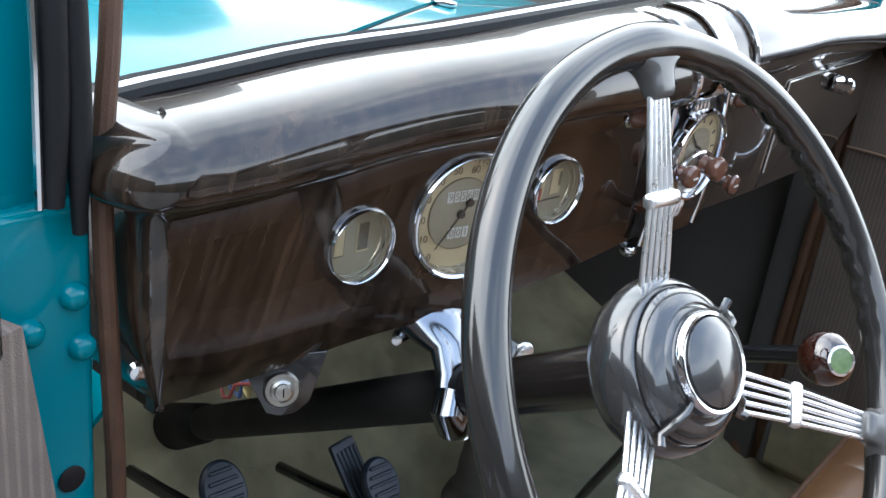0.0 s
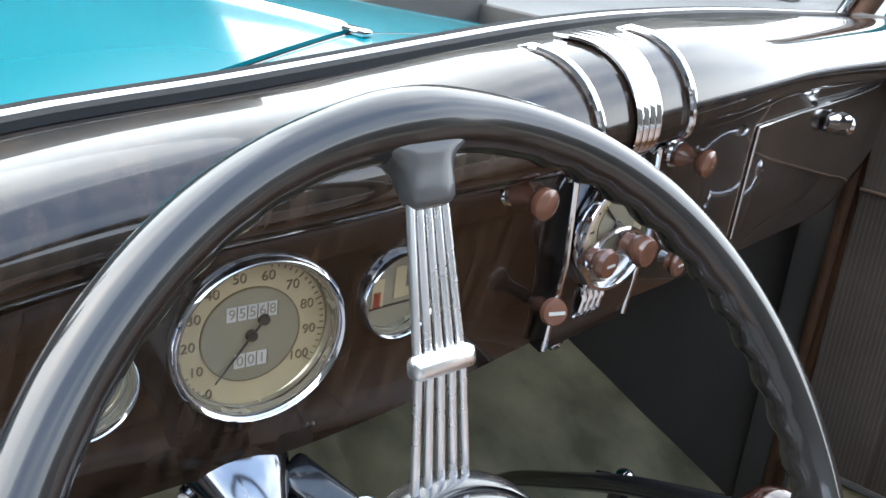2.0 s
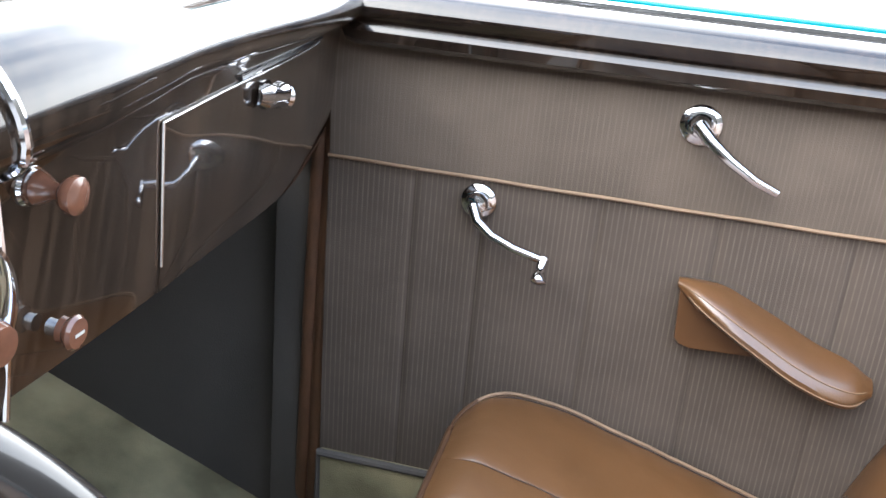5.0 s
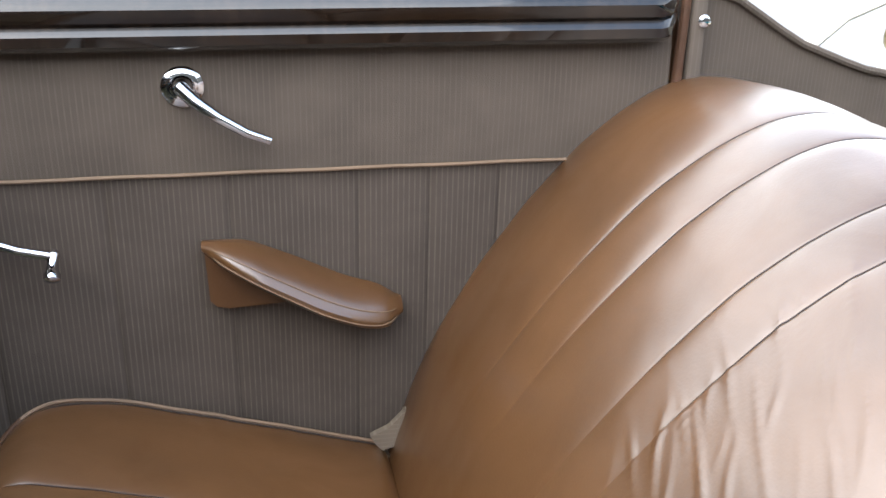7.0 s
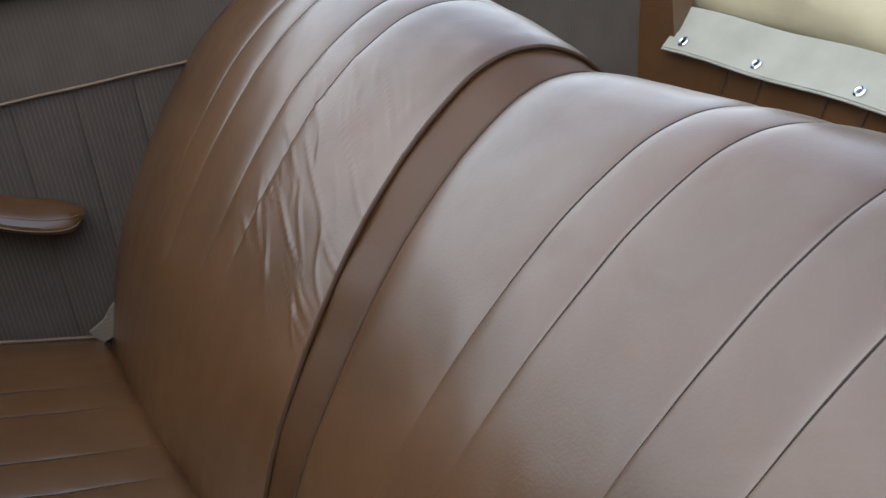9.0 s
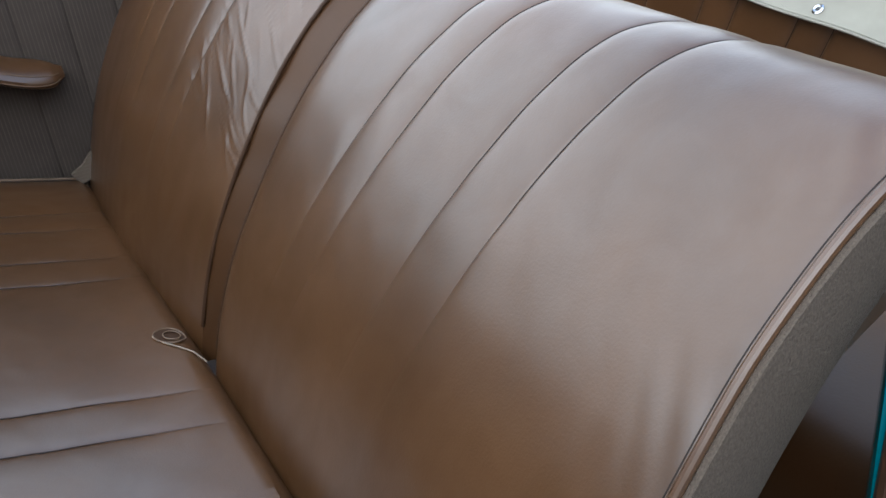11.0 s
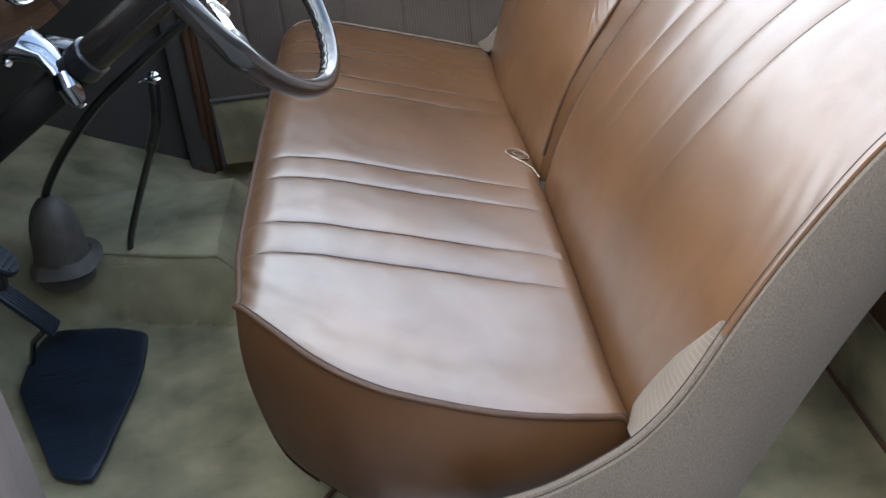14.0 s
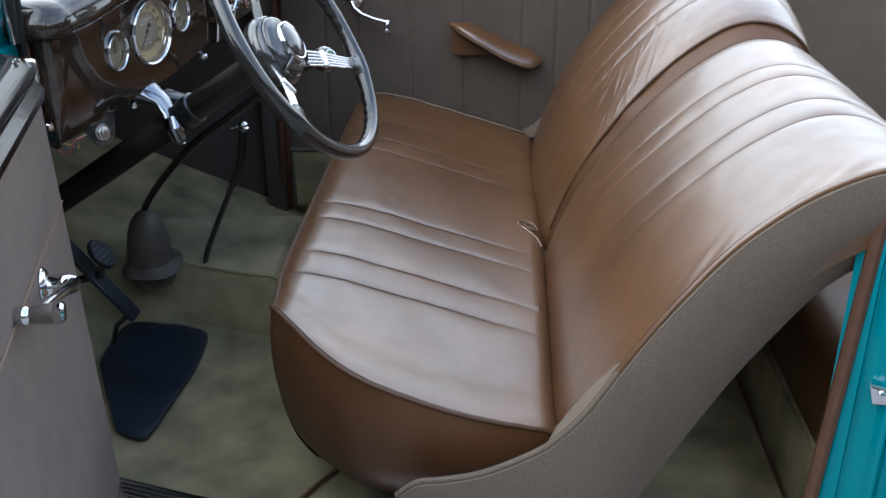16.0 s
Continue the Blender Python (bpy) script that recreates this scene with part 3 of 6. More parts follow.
def choke_knob():
    q = frame_at((0.012, 0.5575, 0.6988), (0.043, -0.0235, 0.011))
    stem = part("choke_stem", lathe([(0.0085, -0.001), (0.0090, 0.003), (0.0070, 0.006), (0.0034, 0.008), (0.0030, 0.026)], q, 24), DULLCHROME, DASH)
    kn = part("knob", lathe([(0.0036, 0.020), (0.0052, 0.024), (0.0046, 0.036), (0.0060, 0.040), (0.0086, 0.043), (0.0094, 0.046), (0.0082, 0.049), (0, 0.0505)], q, 28), KNOB, stem, "red-brown throttle knob with a white letter")
    part("mark", bar(0.011, 0.0022, q @ pose(0, 0, 0.0508)), IVORY, kn, smooth=False)


choke_knob()


def vent_trim():
    """Chrome bars that wrap the roll of the dashboard over the centre plate."""
    for y, foot, w in ((0.541, 0.560, 0.0034), (0.638, 0.648, 0.0034)):
        path = [(x + 0.002, z + 0.001) for x, z in dash_section(y)[:31] if x > face_x(y) - 0.034]
        path = [(x, y + (foot - y) * (i / (len(path) - 1)) ** 2, z) for i, (x, z) in enumerate(path)]
        path[0] = (path[0][0] - 0.004, y, path[0][2] - 0.002)
        part("chrome_band", tube(path, [0.0014] + [w] * (len(path) - 2) + [0.002], 10), CHROME, DASH, "chrome band round the roll")
        low = smooth_table(foot, LOW)
        part("chrome_strip", tube([(face_x(foot) + 0.012, foot, smooth_table(foot, TOP) - 0.058), (face_x(foot) + 0.0135, foot, 0.732), (face_x(foot) + 0.006, foot, low + 0.002)], 0.0022, 8), CHROME, DASH)

    def plate(u, v):
        y = 0.561 + 0.086 * u
        low, high = smooth_table(y, LOW) - 0.002, smooth_table(y, TOP) - 0.056
        z = low + (high - low) * v
        return (face_x(y) + 0.0105 - 0.010 * max(0.0, (0.70 - z) / 0.045) ** 1.5 * (z < 0.70) - 0.004 * max(0.0, (z - 0.775) / 0.02), y, z)
    part("centre_plate", sheet(plate, 10, 20, thick=0.010), COLUMN, DASH, "dark enamel plate behind the clock")
    yc = 0.5945
    crest = [p for p in dash_section(yc)[:31] if p[0] > face_x(yc) - 0.040]
    wide = [0.018, 0.019, 0.017, 0.0155, 0.015, 0.015, 0.015, 0.0145, 0.0135, 0.0125, 0.012]

    def fn(u, v):
        k = u * (len(crest) - 1)
        i = min(len(crest) - 2, int(k))
        a, b = crest[i], crest[i + 1]
        x, z = a[0] + (b[0] - a[0]) * (k - i), a[1] + (b[1] - a[1]) * (k - i)
        w = lerp_table(u, [(q / 10, p) for q, p in enumerate(wide)])
        rib = 0.0022 + 0.0020 * abs(math.sin(v * 4 * math.pi)) * min(1, max(0.15, (u - 0.35) * 4))
        c = (v - 0.5) * 2
        nx, nz = (b[1] - a[1]), -(b[0] - a[0])
        ln = math.hypot(nx, nz) or 1
        return (x - nx / ln * rib, yc + c * w, z - nz / ln * rib)
    part("ribbed_grille", sheet(fn, 40, 48, thick=0.002), CHROME, DASH, "ribbed chrome crest over the clock")
    for k in range(4):
        y = yc + (k - 1.5) * 0.0062
        x = face_x(y) + 0.008
        part("rib", tube([(x + 0.004, y, 0.802), (x + 0.008, y, 0.798), (x + 0.009, y, 0.790), (x + 0.006, y, 0.784)], 0.0024, 8), CHROME, DASH)
        part("rib", tube([(x + 0.003, y, 0.708), (x + 0.006, y, 0.700), (x + 0.004, y, 0.690), (x - 0.002, y, 0.683)], 0.0022, 8), CHROME, DASH)


vent_trim()


def dash_clock():
    y, z, r = 0.605, 0.746, 0.0405
    m = on_dash(y, z, 0.010)
    g = part("clock_bezel", lathe([(r * 0.90, -0.006), (r * 1.03, -0.003), (r * 1.05, 0.004), (r * 1.01, 0.008), (r * 0.95, 0.0085), (r * 0.91, 0.005), (r * 0.89, 0.0)], m, 56), CHROME, DASH, "oval chrome bezel")
    q = on_dash(y + 0.001, z + 0.004, 0.010)
    part("clock_dial", lathe([(r * 0.80, 0.0), (r * 0.80, 0.0012), (0, 0.0012)], q, 40), DIAL, g, "cream dial")
    part("inner_dial", lathe([(r * 0.50, 0.0012), (r * 0.50, 0.0020), (0, 0.0020)], q, 40), DIAL_IN, g)
    part("lower_plate", prism([(math.cos(a) * r * 0.80, math.sin(a) * r * 0.95) for a in np.linspace(math.pi * 1.12, math.pi * 1.88, 16)], m @ pose(0, 0, 0.001), 0.002), DULLCHROME, g)
    for k in range(12):
        a = radians(k * 30)
        part("hour_mark", bar(r * 0.12, r * 0.035, q @ pose(r * 0.66 * math.cos(a), r * 0.66 * math.sin(a), 0.0014, 0, 0, k * 30)), INK, g, smooth=False)
    part("hand", tube([q @ Vector((0, 0, 0.003)), q @ Vector((-r * 0.42, r * 0.42, 0.003))], [0.0011, 0.0005], 6), INK, g)
    part("hand", tube([q @ Vector((0, 0, 0.0034)), q @ Vector((r * 0.10, -r * 0.2, 0.0034))], [0.0013, 0.0008], 6), INK, g)
    part("hand_hub", lathe([(0.0035, 0.002), (0.003, 0.0045), (0, 0.005)], q, 16), INK, g)
    part("glass", lathe([(0, 0.0082), (r * 0.84, 0.0074), (r * 0.84, 0.0068), (0, 0.0068)], m, 40), GLASS, g).visible_shadow = False
    arch = [m @ Vector((math.cos(a) * r * 0.80, -0.022 + math.sin(a) * r * 0.62, 0.006)) for a in np.linspace(0.15, math.pi - 0.15, 14)]
    part("chrome_arch", tube(arch, 0.0022, 8), CHROME, g)
    for dy, dz, sz, reach in ((-0.024, -0.012, 0.95, 0.64), (0.008, -0.008, 1.0, 0.80), (0.084, -0.042, 0.90, 0.42)):
        k = on_dash(y + dy, z + dz, 0.003) @ Matrix.Diagonal((1, 1, reach, 1))
        st = part("knob_stem", lathe([(0.005, 0.0), (0.0045, 0.016), (0.0045, 0.020)], k, 18), DULLCHROME, DASH)
        part("knob", lathe([(0.0062 * sz, 0.015), (0.0085 * sz, 0.018), (0.0078 * sz, 0.026), (0.0105 * sz, 0.032), (0.0112 * sz, 0.037), (0.0095 * sz, 0.042), (0, 0.0435)], k, 28), KNOB, st, "red-brown bakelite knob")
        if sz < 1:
            part("mark", bar(0.008, 0.0018, k @ pose(0, 0, 0.0436)), IVORY, st, smooth=False)


dash_clock()


def glovebox():
    y0, y1, z0, z1 = 0.820, 1.176, 0.640, 0.784
    n = 24

    def top_z(y):
        return z1 - 0.034 * (y - 0.832)

    def fn(u, v):
        y = y0 + (y1 - y0) * u
        lo = max(z0 - 0.02 * (u - 0.3), smooth_table(y, LOW) + 0.008)
        z = lo + (top_z(y) - lo) * v
        return (face_x(y) + 0.04 * (z - 0.725) - 3.5 * max(0.0, 0.69 - z) ** 2 + 0.0031 + 0.0010 * (1 - (2 * abs(v - 0.5)) ** 8) * (1 - (2 * abs(u - 0.5)) ** 12), y, z)
    lid = part("glovebox_lid", sheet(fn, n, 8, thick=0.003), WOOD, DASH, "woodgrain glovebox lid")
    edge = [fn(0.0, v / 6) for v in range(1, 7)] + [fn(u / n, 1.0) for u in range(1, n + 1)]
    edge = [(x + 0.0004, y, z) for x, y, z in edge]
    part("chrome_edge", tube(edge, 0.0012, 8), DULLCHROME, lid)
    hinge = [(face_x(y) + 0.0065, y, top_z(y) + 0.004) for y in np.linspace(0.955, 1.178, 8)]
    part("slot", tube(hinge, 0.0022, 8), BLACK, DASH)
    m = on_dash(1.012, 0.7585, 0.005) @ pose(0, 0, 0, 0, 0, -10)

    def grip(u, v):
        x = -0.028 + 0.052 * u
        a = math.pi * v
        h = lerp_table(u, [(0, 0.006), (0.25, 0.0105), (0.6, 0.0090), (0.85, 0.0115), (1, 0.0095)])
        d = lerp_table(u, [(0, 0.004), (0.3, 0.010), (0.75, 0.012), (1, 0.014)])
        return m @ Vector((x, h * math.cos(a), d * math.sin(a) ** 0.6))
    lat = part("latch", sheet(grip, 24, 14, thick=-0.002), CHROME, DASH, "chrome glovebox latch")
    part("latch_base", block((0.046, 0.014, 0.006), m @ pose(-0.002, 0, 0.001), 0.002), CHROME, lat)
    part("lock_cap", lathe([(0.0095, -0.010), (0.0105, 0.0), (0.0085, 0.003), (0.0045, 0.0035), (0, 0.0035)], m @ pose(0.024, -0.001, 0.006, 0, 62, 0), 24), CHROME, lat)
    part("keyhole", lathe([(0.003, 0.0035), (0.003, 0.0045), (0, 0.0045)], m @ pose(0.024, -0.001, 0.006, 0, 62, 0), 14), DULLCHROME, lat)


glovebox()


def ignition_lock():
    root = thing("ignition_lock", (-0.05, 0.225, 0.60), "chrome ignition lock under the dashboard edge", "lock")
    m = frame_at((-0.045, 0.214, 0.616), (0.8, -0.55, 0.25))
    part("plate", prism([(-0.030, 0.022), (0.032, 0.026), (0.020, -0.010), (0.010, -0.018), (0, -0.020), (-0.010, -0.017)], m @ pose(0, 0, -0.004), 0.003, 0.001), BLACK, root)
    part("body", lathe([(0.011, -0.02), (0.0125, -0.003), (0.013, 0.001), (0.0115, 0.0035), (0.0085, 0.0035), (0.0080, 0.006), (0.006, 0.007), (0.0055, 0.009), (0, 0.010)], m, 32), NICKEL, root)
    part("keyhole", bar(0.001, 0.006, m @ pose(0, 0, 0.0096)), BLACK, root, smooth=False)
    for k, (mat, dy) in enumerate(((WIRE_RED, 0.0), (WIRE_BLUE, 0.006), (WIRE_YELLOW, 0.011))):
        part("wire", tube([(-0.066, 0.21 + dy, 0.612), (-0.082, 0.205 + dy, 0.606), (-0.088 + 0.004 * k, 0.205 + dy, 0.592), (-0.100, 0.21 + dy, 0.584 + 0.006 * k), (-0.12, 0.22 + dy, 0.595)], 0.0013, 6), mat, root)


ignition_lock()


def under_dash():
    root = thing("brake_release", (0.0, 0.65, 0.62), "black lever with a chrome tip under the dashboard", "lever")
    part("lever", tube([(-0.077, 0.635, 0.655), (-0.042, 0.650, 0.630), (-0.028, 0.658, 0.618)], 0.0065, 12), BLACK, root)
    part("tip", lathe([(0.0065, -0.006), (0.0085, -0.002), (0.0085, 0.004), (0.005, 0.008), (0, 0.009)], frame_at((-0.026, 0.660, 0.616), (0.75, 0.45, -0.5)), 20), CHROME, root)


under_dash()

# ---- steering ----
WC, WN, WR = Vector((0.2246, 0.2843, 0.7350)), Vector((0.8610, -0.1054, 0.5215)).normalized(), 0.1775
WM = frame_at(WC, WN) @ pose(0, 0, 0, 0, 0, -1.04)


def steering_wheel():
    root = thing("steering_wheel", WC, "banjo steering wheel with dark rim and chrome wire spokes", "steering wheel")
    n, k = 240, 14
    bm = bmesh.new()
    rings = []
    for i in range(n):
        a = 2 * math.pi * i / n
        near = min(abs((math.degrees(a) - s + 180) % 360 - 180) for s in (90, 210, 330))
        grip = max(0.0, min(1.0, (near - 16) / 6))
        wave = grip * 0.0008 * (math.sin(a * 54) - 0.2)
        fat = 0.0108 + 0.0022 * math.exp(-(near / 9.0) ** 2)
        ring = []
        for j in range(k):
            b = 2 * math.pi * j / k
            back = 1.6 * max(0.0, math.cos(b - radians(215))) ** 3
            r = fat + wave * back
            ring.append(bm.verts.new(WM @ Vector(((WR + r * math.cos(b)) * math.cos(a), (WR + r * math.cos(b)) * math.sin(a), r * math.sin(b) * 1.05))))
        rings.append(ring)
    for i in range(n):
        p, q = rings[i], rings[(i + 1) % n]
        for j in range(k):
            bm.faces.new((p[j], p[(j + 1) % k], q[(j + 1) % k], q[j]))
    part("rim", bm, RIM, root, "dark bakelite rim with finger grips")
    HM = WM @ pose(0, 0, -0.018)
    hub = part("hub", lathe([(0.018, -0.056), (0.034, -0.050), (0.047, -0.040), (0.0525, -0.027), (0.0520, -0.018), (0.0480, -0.009), (0.0462, -0.0075), (0.0452, -0.0095), (0.030, -0.0095)], HM, 64), HUBMAT, root, "dark grey hub")
    part("horn_cap", lathe([(0.0448, -0.0095), (0.0445, -0.0060), (0.0425, -0.0015), (0.0385, 0.0020), (0.0345, 0.0035), (0.0335, 0.0028), (0.0325, 0.0042), (0.0310, 0.0055), (0.0300, 0.0045), (0.0290, 0.0060)], HM, 64), HUBMAT, hub, "grey stepped horn cap")
    part("horn_ring", lathe([(0.0290, 0.005), (0.0295, 0.009), (0.0283, 0.0118), (0.0264, 0.0115), (0.0256, 0.008)], HM, 64), CHROME, hub, "chrome ring")
    part("horn_button", lathe([(0.0258, 0.008), (0.0250, 0.0125), (0.019, 0.0158), (0.010, 0.0176), (0, 0.0182)], HM, 48), HUBMAT, hub, "grey horn button")
    for a in (25, 215, 310):
        m = HM @ pose(0, 0, 0, 0, 0, a)
        part("clip", tube([m @ Vector((0.029, 0, 0.0075)), m @ Vector((0.036, 0, 0.0065)), m @ Vector((0.044, 0, 0.0005)), m @ Vector((0.049, 0.001, -0.0055)), m @ Vector((0.056, 0.003, -0.004))], [0.0016, 0.0026, 0.0028, 0.0026, 0.0028], 10), HUBMAT, hub)
    for a in (90, 210, 330):
        m = WM @ pose(0, 0, 0, 0, 0, a)
        boss = part("spoke_socket", loft([(0.1470, 0.0050, 0.0030), (0.1478, 0.0080, 0.0048), (0.1500, 0.0096, 0.0062), (0.1540, 0.0102, 0.0070), (0.1580, 0.0106, 0.0076), (0.1612, 0.0114, 0.0082), (0.1640, 0.0136, 0.0088), (0.1662, 0.0172, 0.0092), (0.1685, 0.0228, 0.0092), (0.1712, 0.0300, 0.0084), (0.1740, 0.0360, 0.0064)], m), SOCKET, root, "grey spoke socket", sharp=85)
        for j in range(5):
            o = (j - 2) * 0.0038
            part("spoke_wire", tube([m @ Vector((0.044, o * 1.65, -0.036)), m @ Vector((0.090, o * 1.38, -0.0175)), m @ Vector((0.150, o, -0.001))], 0.00170, 12), SPOKE, boss, "chrome spoke wire")
        part("spoke_band", block((0.0090, 0.0285, 0.0085), m @ pose(0.094, 0, -0.0150, 0, -15, 0), 0.0032, 3), SPOKE, boss, "chrome spoke clamp")
    return root


steering_wheel()


def steering_column():
    # the column slants a little more to the middle of the car than the wheel's face shows
    axis = Vector((0.804, -0.224, 0.551))
    a, b = WC - axis * 0.060, WC - axis * 0.97
    root = thing("steering_column", b, "black steering column with a polished bracket under the dashboard", "steering column")
    d = (b - a).normalized()
    p = a + d * 0.16
    part("jacket", tube([a, a + d * 0.02, p], [0.022, 0.0205, 0.0205], 28), COLUMN, root)
    part("lower_tube", tube([p, b], 0.0208, 28), MATTBLACK, root)
    part("collar", tube([p - d * 0.012, p - d * 0.010, p + d * 0.012, p + d * 0.014], [0.0205, 0.0238, 0.0238, 0.0210], 28), BLACK, root)
    part("grommet", tube([b - d * 0.15, b - d * 0.145, b - d * 0.11, b - d * 0.05, b], [0.0210, 0.0245, 0.0265, 0.0300, 0.0330], 24), BLACKRUBBER, root)
    br = part("bracket", tube([(-0.040, 0.352, 0.640), (-0.020, 0.350, 0.634), (0.000, 0.345, 0.622), (0.012, 0.336, 0.606), (0.020, 0.325, 0.590)], [0.036, 0.030, 0.019, 0.015, 0.0135], 18, flat=0.6), BRIGHTCAST, root, "polished cast bracket")
    part("ear", tube([(-0.034, 0.345, 0.632), (-0.036, 0.330, 0.626), (-0.036, 0.322, 0.623)], [0.013, 0.007, 0.005], 12), BRIGHTCAST, br)
    part("clamp", tube([(0.020, 0.326, 0.600), (0.024, 0.318, 0.590), (0.026, 0.322, 0.576), (0.025, 0.334, 0.566)], [0.014, 0.0150, 0.0125, 0.008], 14), BRIGHTCAST, br)
    part("bolt", lathe([(0.004, -0.004), (0.005, 0.0), (0.005, 0.006), (0, 0.007)], frame_at((0.025, 0.337, 0.564), (0.4, -0.1, -0.7)), 12), DULLCHROME, br, "steel bolt")
    part("bolt", lathe([(0.003, -0.003), (0.004, 0.0), (0.004, 0.003), (0, 0.004)], frame_at((-0.035, 0.321, 0.623), (0.6, -0.7, 0.1)), 12), DULLCHROME, br, "steel bolt")
    sw = part("dip_switch", block((0.05, 0.026, 0.018), pose(0.005, 0.385, 0.617, 20, 25, 20), 0.006, 3), BLACK, root)
    part("key_tag", lathe([(0.0065, -0.002), (0.0075, 0.001), (0.0062, 0.002), (0.0034, 0.0024), (0.0034, 0.004), (0, 0.0044)], frame_at((0.030, 0.400, 0.614), (0.8, -0.6, 0.2)), 24), DULLCHROME, sw, "chrome key cap")


steering_column()


def gear_lever():
    root = thing("gear_lever", (-0.235, 0.80, 0.06), "black gear lever with amber knob and rubber boot", "gear lever")
    knob = Vector((0.216, 0.536, 0.642))
    path = spline([(-0.230, 0.795, 0.225), (-0.224, 0.792, 0.260), (-0.180, 0.765, 0.322), (-0.126, 0.734, 0.383), (-0.066, 0.699, 0.442), (0.010, 0.655, 0.502), (0.079, 0.616, 0.555), (0.150, 0.573, 0.604), (0.200, 0.545, 0.635)], 40)
    part("rod", tube(path, 0.0075, 14), BLACK, root)
    m = frame_at(knob, (0.72, -0.55, 0.42))
    kn = part("knob", lathe([(0.008, -0.020), (0.014, -0.017), (0.0205, -0.008), (0.0215, 0.0), (0.0195, 0.009), (0.013, 0.016), (0.0095, 0.0178)], m, 36), SHIFTKNOB, root, "dark amber ball knob")
    part("badge_ring", lathe([(0.0118, 0.0165), (0.0118, 0.0185), (0.0098, 0.019), (0.0095, 0.017)], m, 32), CHROME, kn)
    part("badge", lathe([(0.0098, 0.017), (0.0098, 0.0182), (0, 0.0190)], m, 32), BADGE, kn, "round green badge")
    boot = part("boot", lathe([(0.049, -0.03), (0.049, 0.010), (0.047, 0.022), (0.045, 0.034), (0.044, 0.055), (0.041, 0.080), (0.036, 0.100), (0.029, 0.115), (0.022, 0.124), (0.019, 0.128), (0.011, 0.132), (0.008, 0.134)], pose(-0.230, 0.800, 0.126, 6, 4, 0), 36), BOOTRUBBER, root, "worn rubber boot")

    def skirt(u, v):
        q = 2 * math.pi * u
        # the torn edge stands up on the passenger's side
        up = 0.022 * max(0.0, math.cos(q - 0.9)) ** 2
        r = 0.045 + 0.017 * v + 0.002 * math.sin(q * 5)
        return (-0.226 + r * math.cos(q), 0.800 + r * math.sin(q), 0.140 - 0.020 * v + up * v)
    part("flange", sheet(skirt, 40, 4, thick=0.004), BOOTRUBBER, boot, "torn rubber flange")


gear_lever()


def hand_brake():
    root = thing("hand_brake", (-0.106, 0.836, 0.12), "grey steel hand brake lever with black grip and chrome button", "hand brake")
    p = spline([(-0.124, 0.842, 0.09), (-0.119, 0.838, 0.135), (-0.083, 0.815, 0.215), (-0.043, 0.790, 0.295), (-0.012, 0.771, 0.360), (0.000, 0.765, 0.402), (0.007, 0.762, 0.445)], 36)
    part("lever", tube(p[:27], 0.0105, 14, flat=0.6), STEEL, root, "dull grey steel lever")
    part("grip", tube(p[24:], [0.0085, 0.0098] + [0.0094] * (len(p) - 26), 16), BLACK, root, "black grip")
    part("button", lathe([(0.008, -0.006), (0.0105, -0.003), (0.0105, 0.003), (0.007, 0.004), (0.0085, 0.007), (0.0085, 0.011), (0.004, 0.014), (0, 0.014)], frame_at((0.008, 0.763, 0.447), (0.1, -0.15, 1), (1, 0, 0)), 24), CHROME, root, "chrome release button")
    part("pawl", tube([(0.012, 0.765, 0.44), (-0.006, 0.76, 0.449), (-0.018, 0.757, 0.447)], [0.004, 0.004, 0.003], 8), BLACK, root)


hand_brake()


def pedal(at, name, tilt, label):
    root = thing(name, at, label, "pedal")
    m = frame_at(at, (0.75, -0.1, 0.6))
    pad = part("pad", lathe([(0.026, -0.006), (0.029, -0.002), (0.029, 0.004), (0.026, 0.007), (0, 0.008)], m @ Matrix.Diagonal((0.85, 1.1, 1, 1)), 30), RUBBER, root, "round ribbed rubber pad")
    for k in range(5):
        part("rib", block((0.040 - abs(k - 2) * 0.007, 0.004, 0.003), m @ pose(0, (k - 2) * 0.010, 0.0085), 0.001, 1), RUBBER, pad)
    part("arm", tube([m @ Vector((0, -0.004, -0.004)), m @ Vector((0, -0.03, -0.03)), Vector(at) + Vector((-0.12, 0.02, -0.08 + tilt)), Vector(at) + Vector((-0.20, 0.03, -0.10 + tilt))], 0.008, 10), BLACK, root)


pedal((-0.228, 0.560, 0.264), "brake_pedal", 0.0, "round ribbed rubber brake pedal on a black arm")
pedal((-0.25, 0.341, 0.350), "clutch_pedal", 0.0, "round ribbed rubber clutch pedal on a black arm")


def accelerator():
    root = thing("accelerator_pedal", (-0.20, 0.56, 0.10), "long blue-black rubber accelerator pedal", "pedal")
    a, b = Vector((-0.275, 0.555, 0.300)), Vector((-0.205, 0.575, 0.115))
    m = frame_at((a + b) / 2, (0.80, -0.15, 0.55), b - a)
    pad = part("pad", block((0.036, (b - a).length, 0.010), m, 0.004, 2), RUBBER, root)
    for k in range(-2, 3):
        part("rib", block((0.003, (b - a).length * 0.9, 0.003), m @ pose(k * 0.006, 0, 0.006), 0.001, 1), RUBBER, pad)
    part("rod", tube([b + Vector((0, 0, 0.01)), b + Vector((-0.03, 0.02, -0.02)), (-0.26, 0.62, 0.04)], 0.005, 8), BLACK, root)


accelerator()


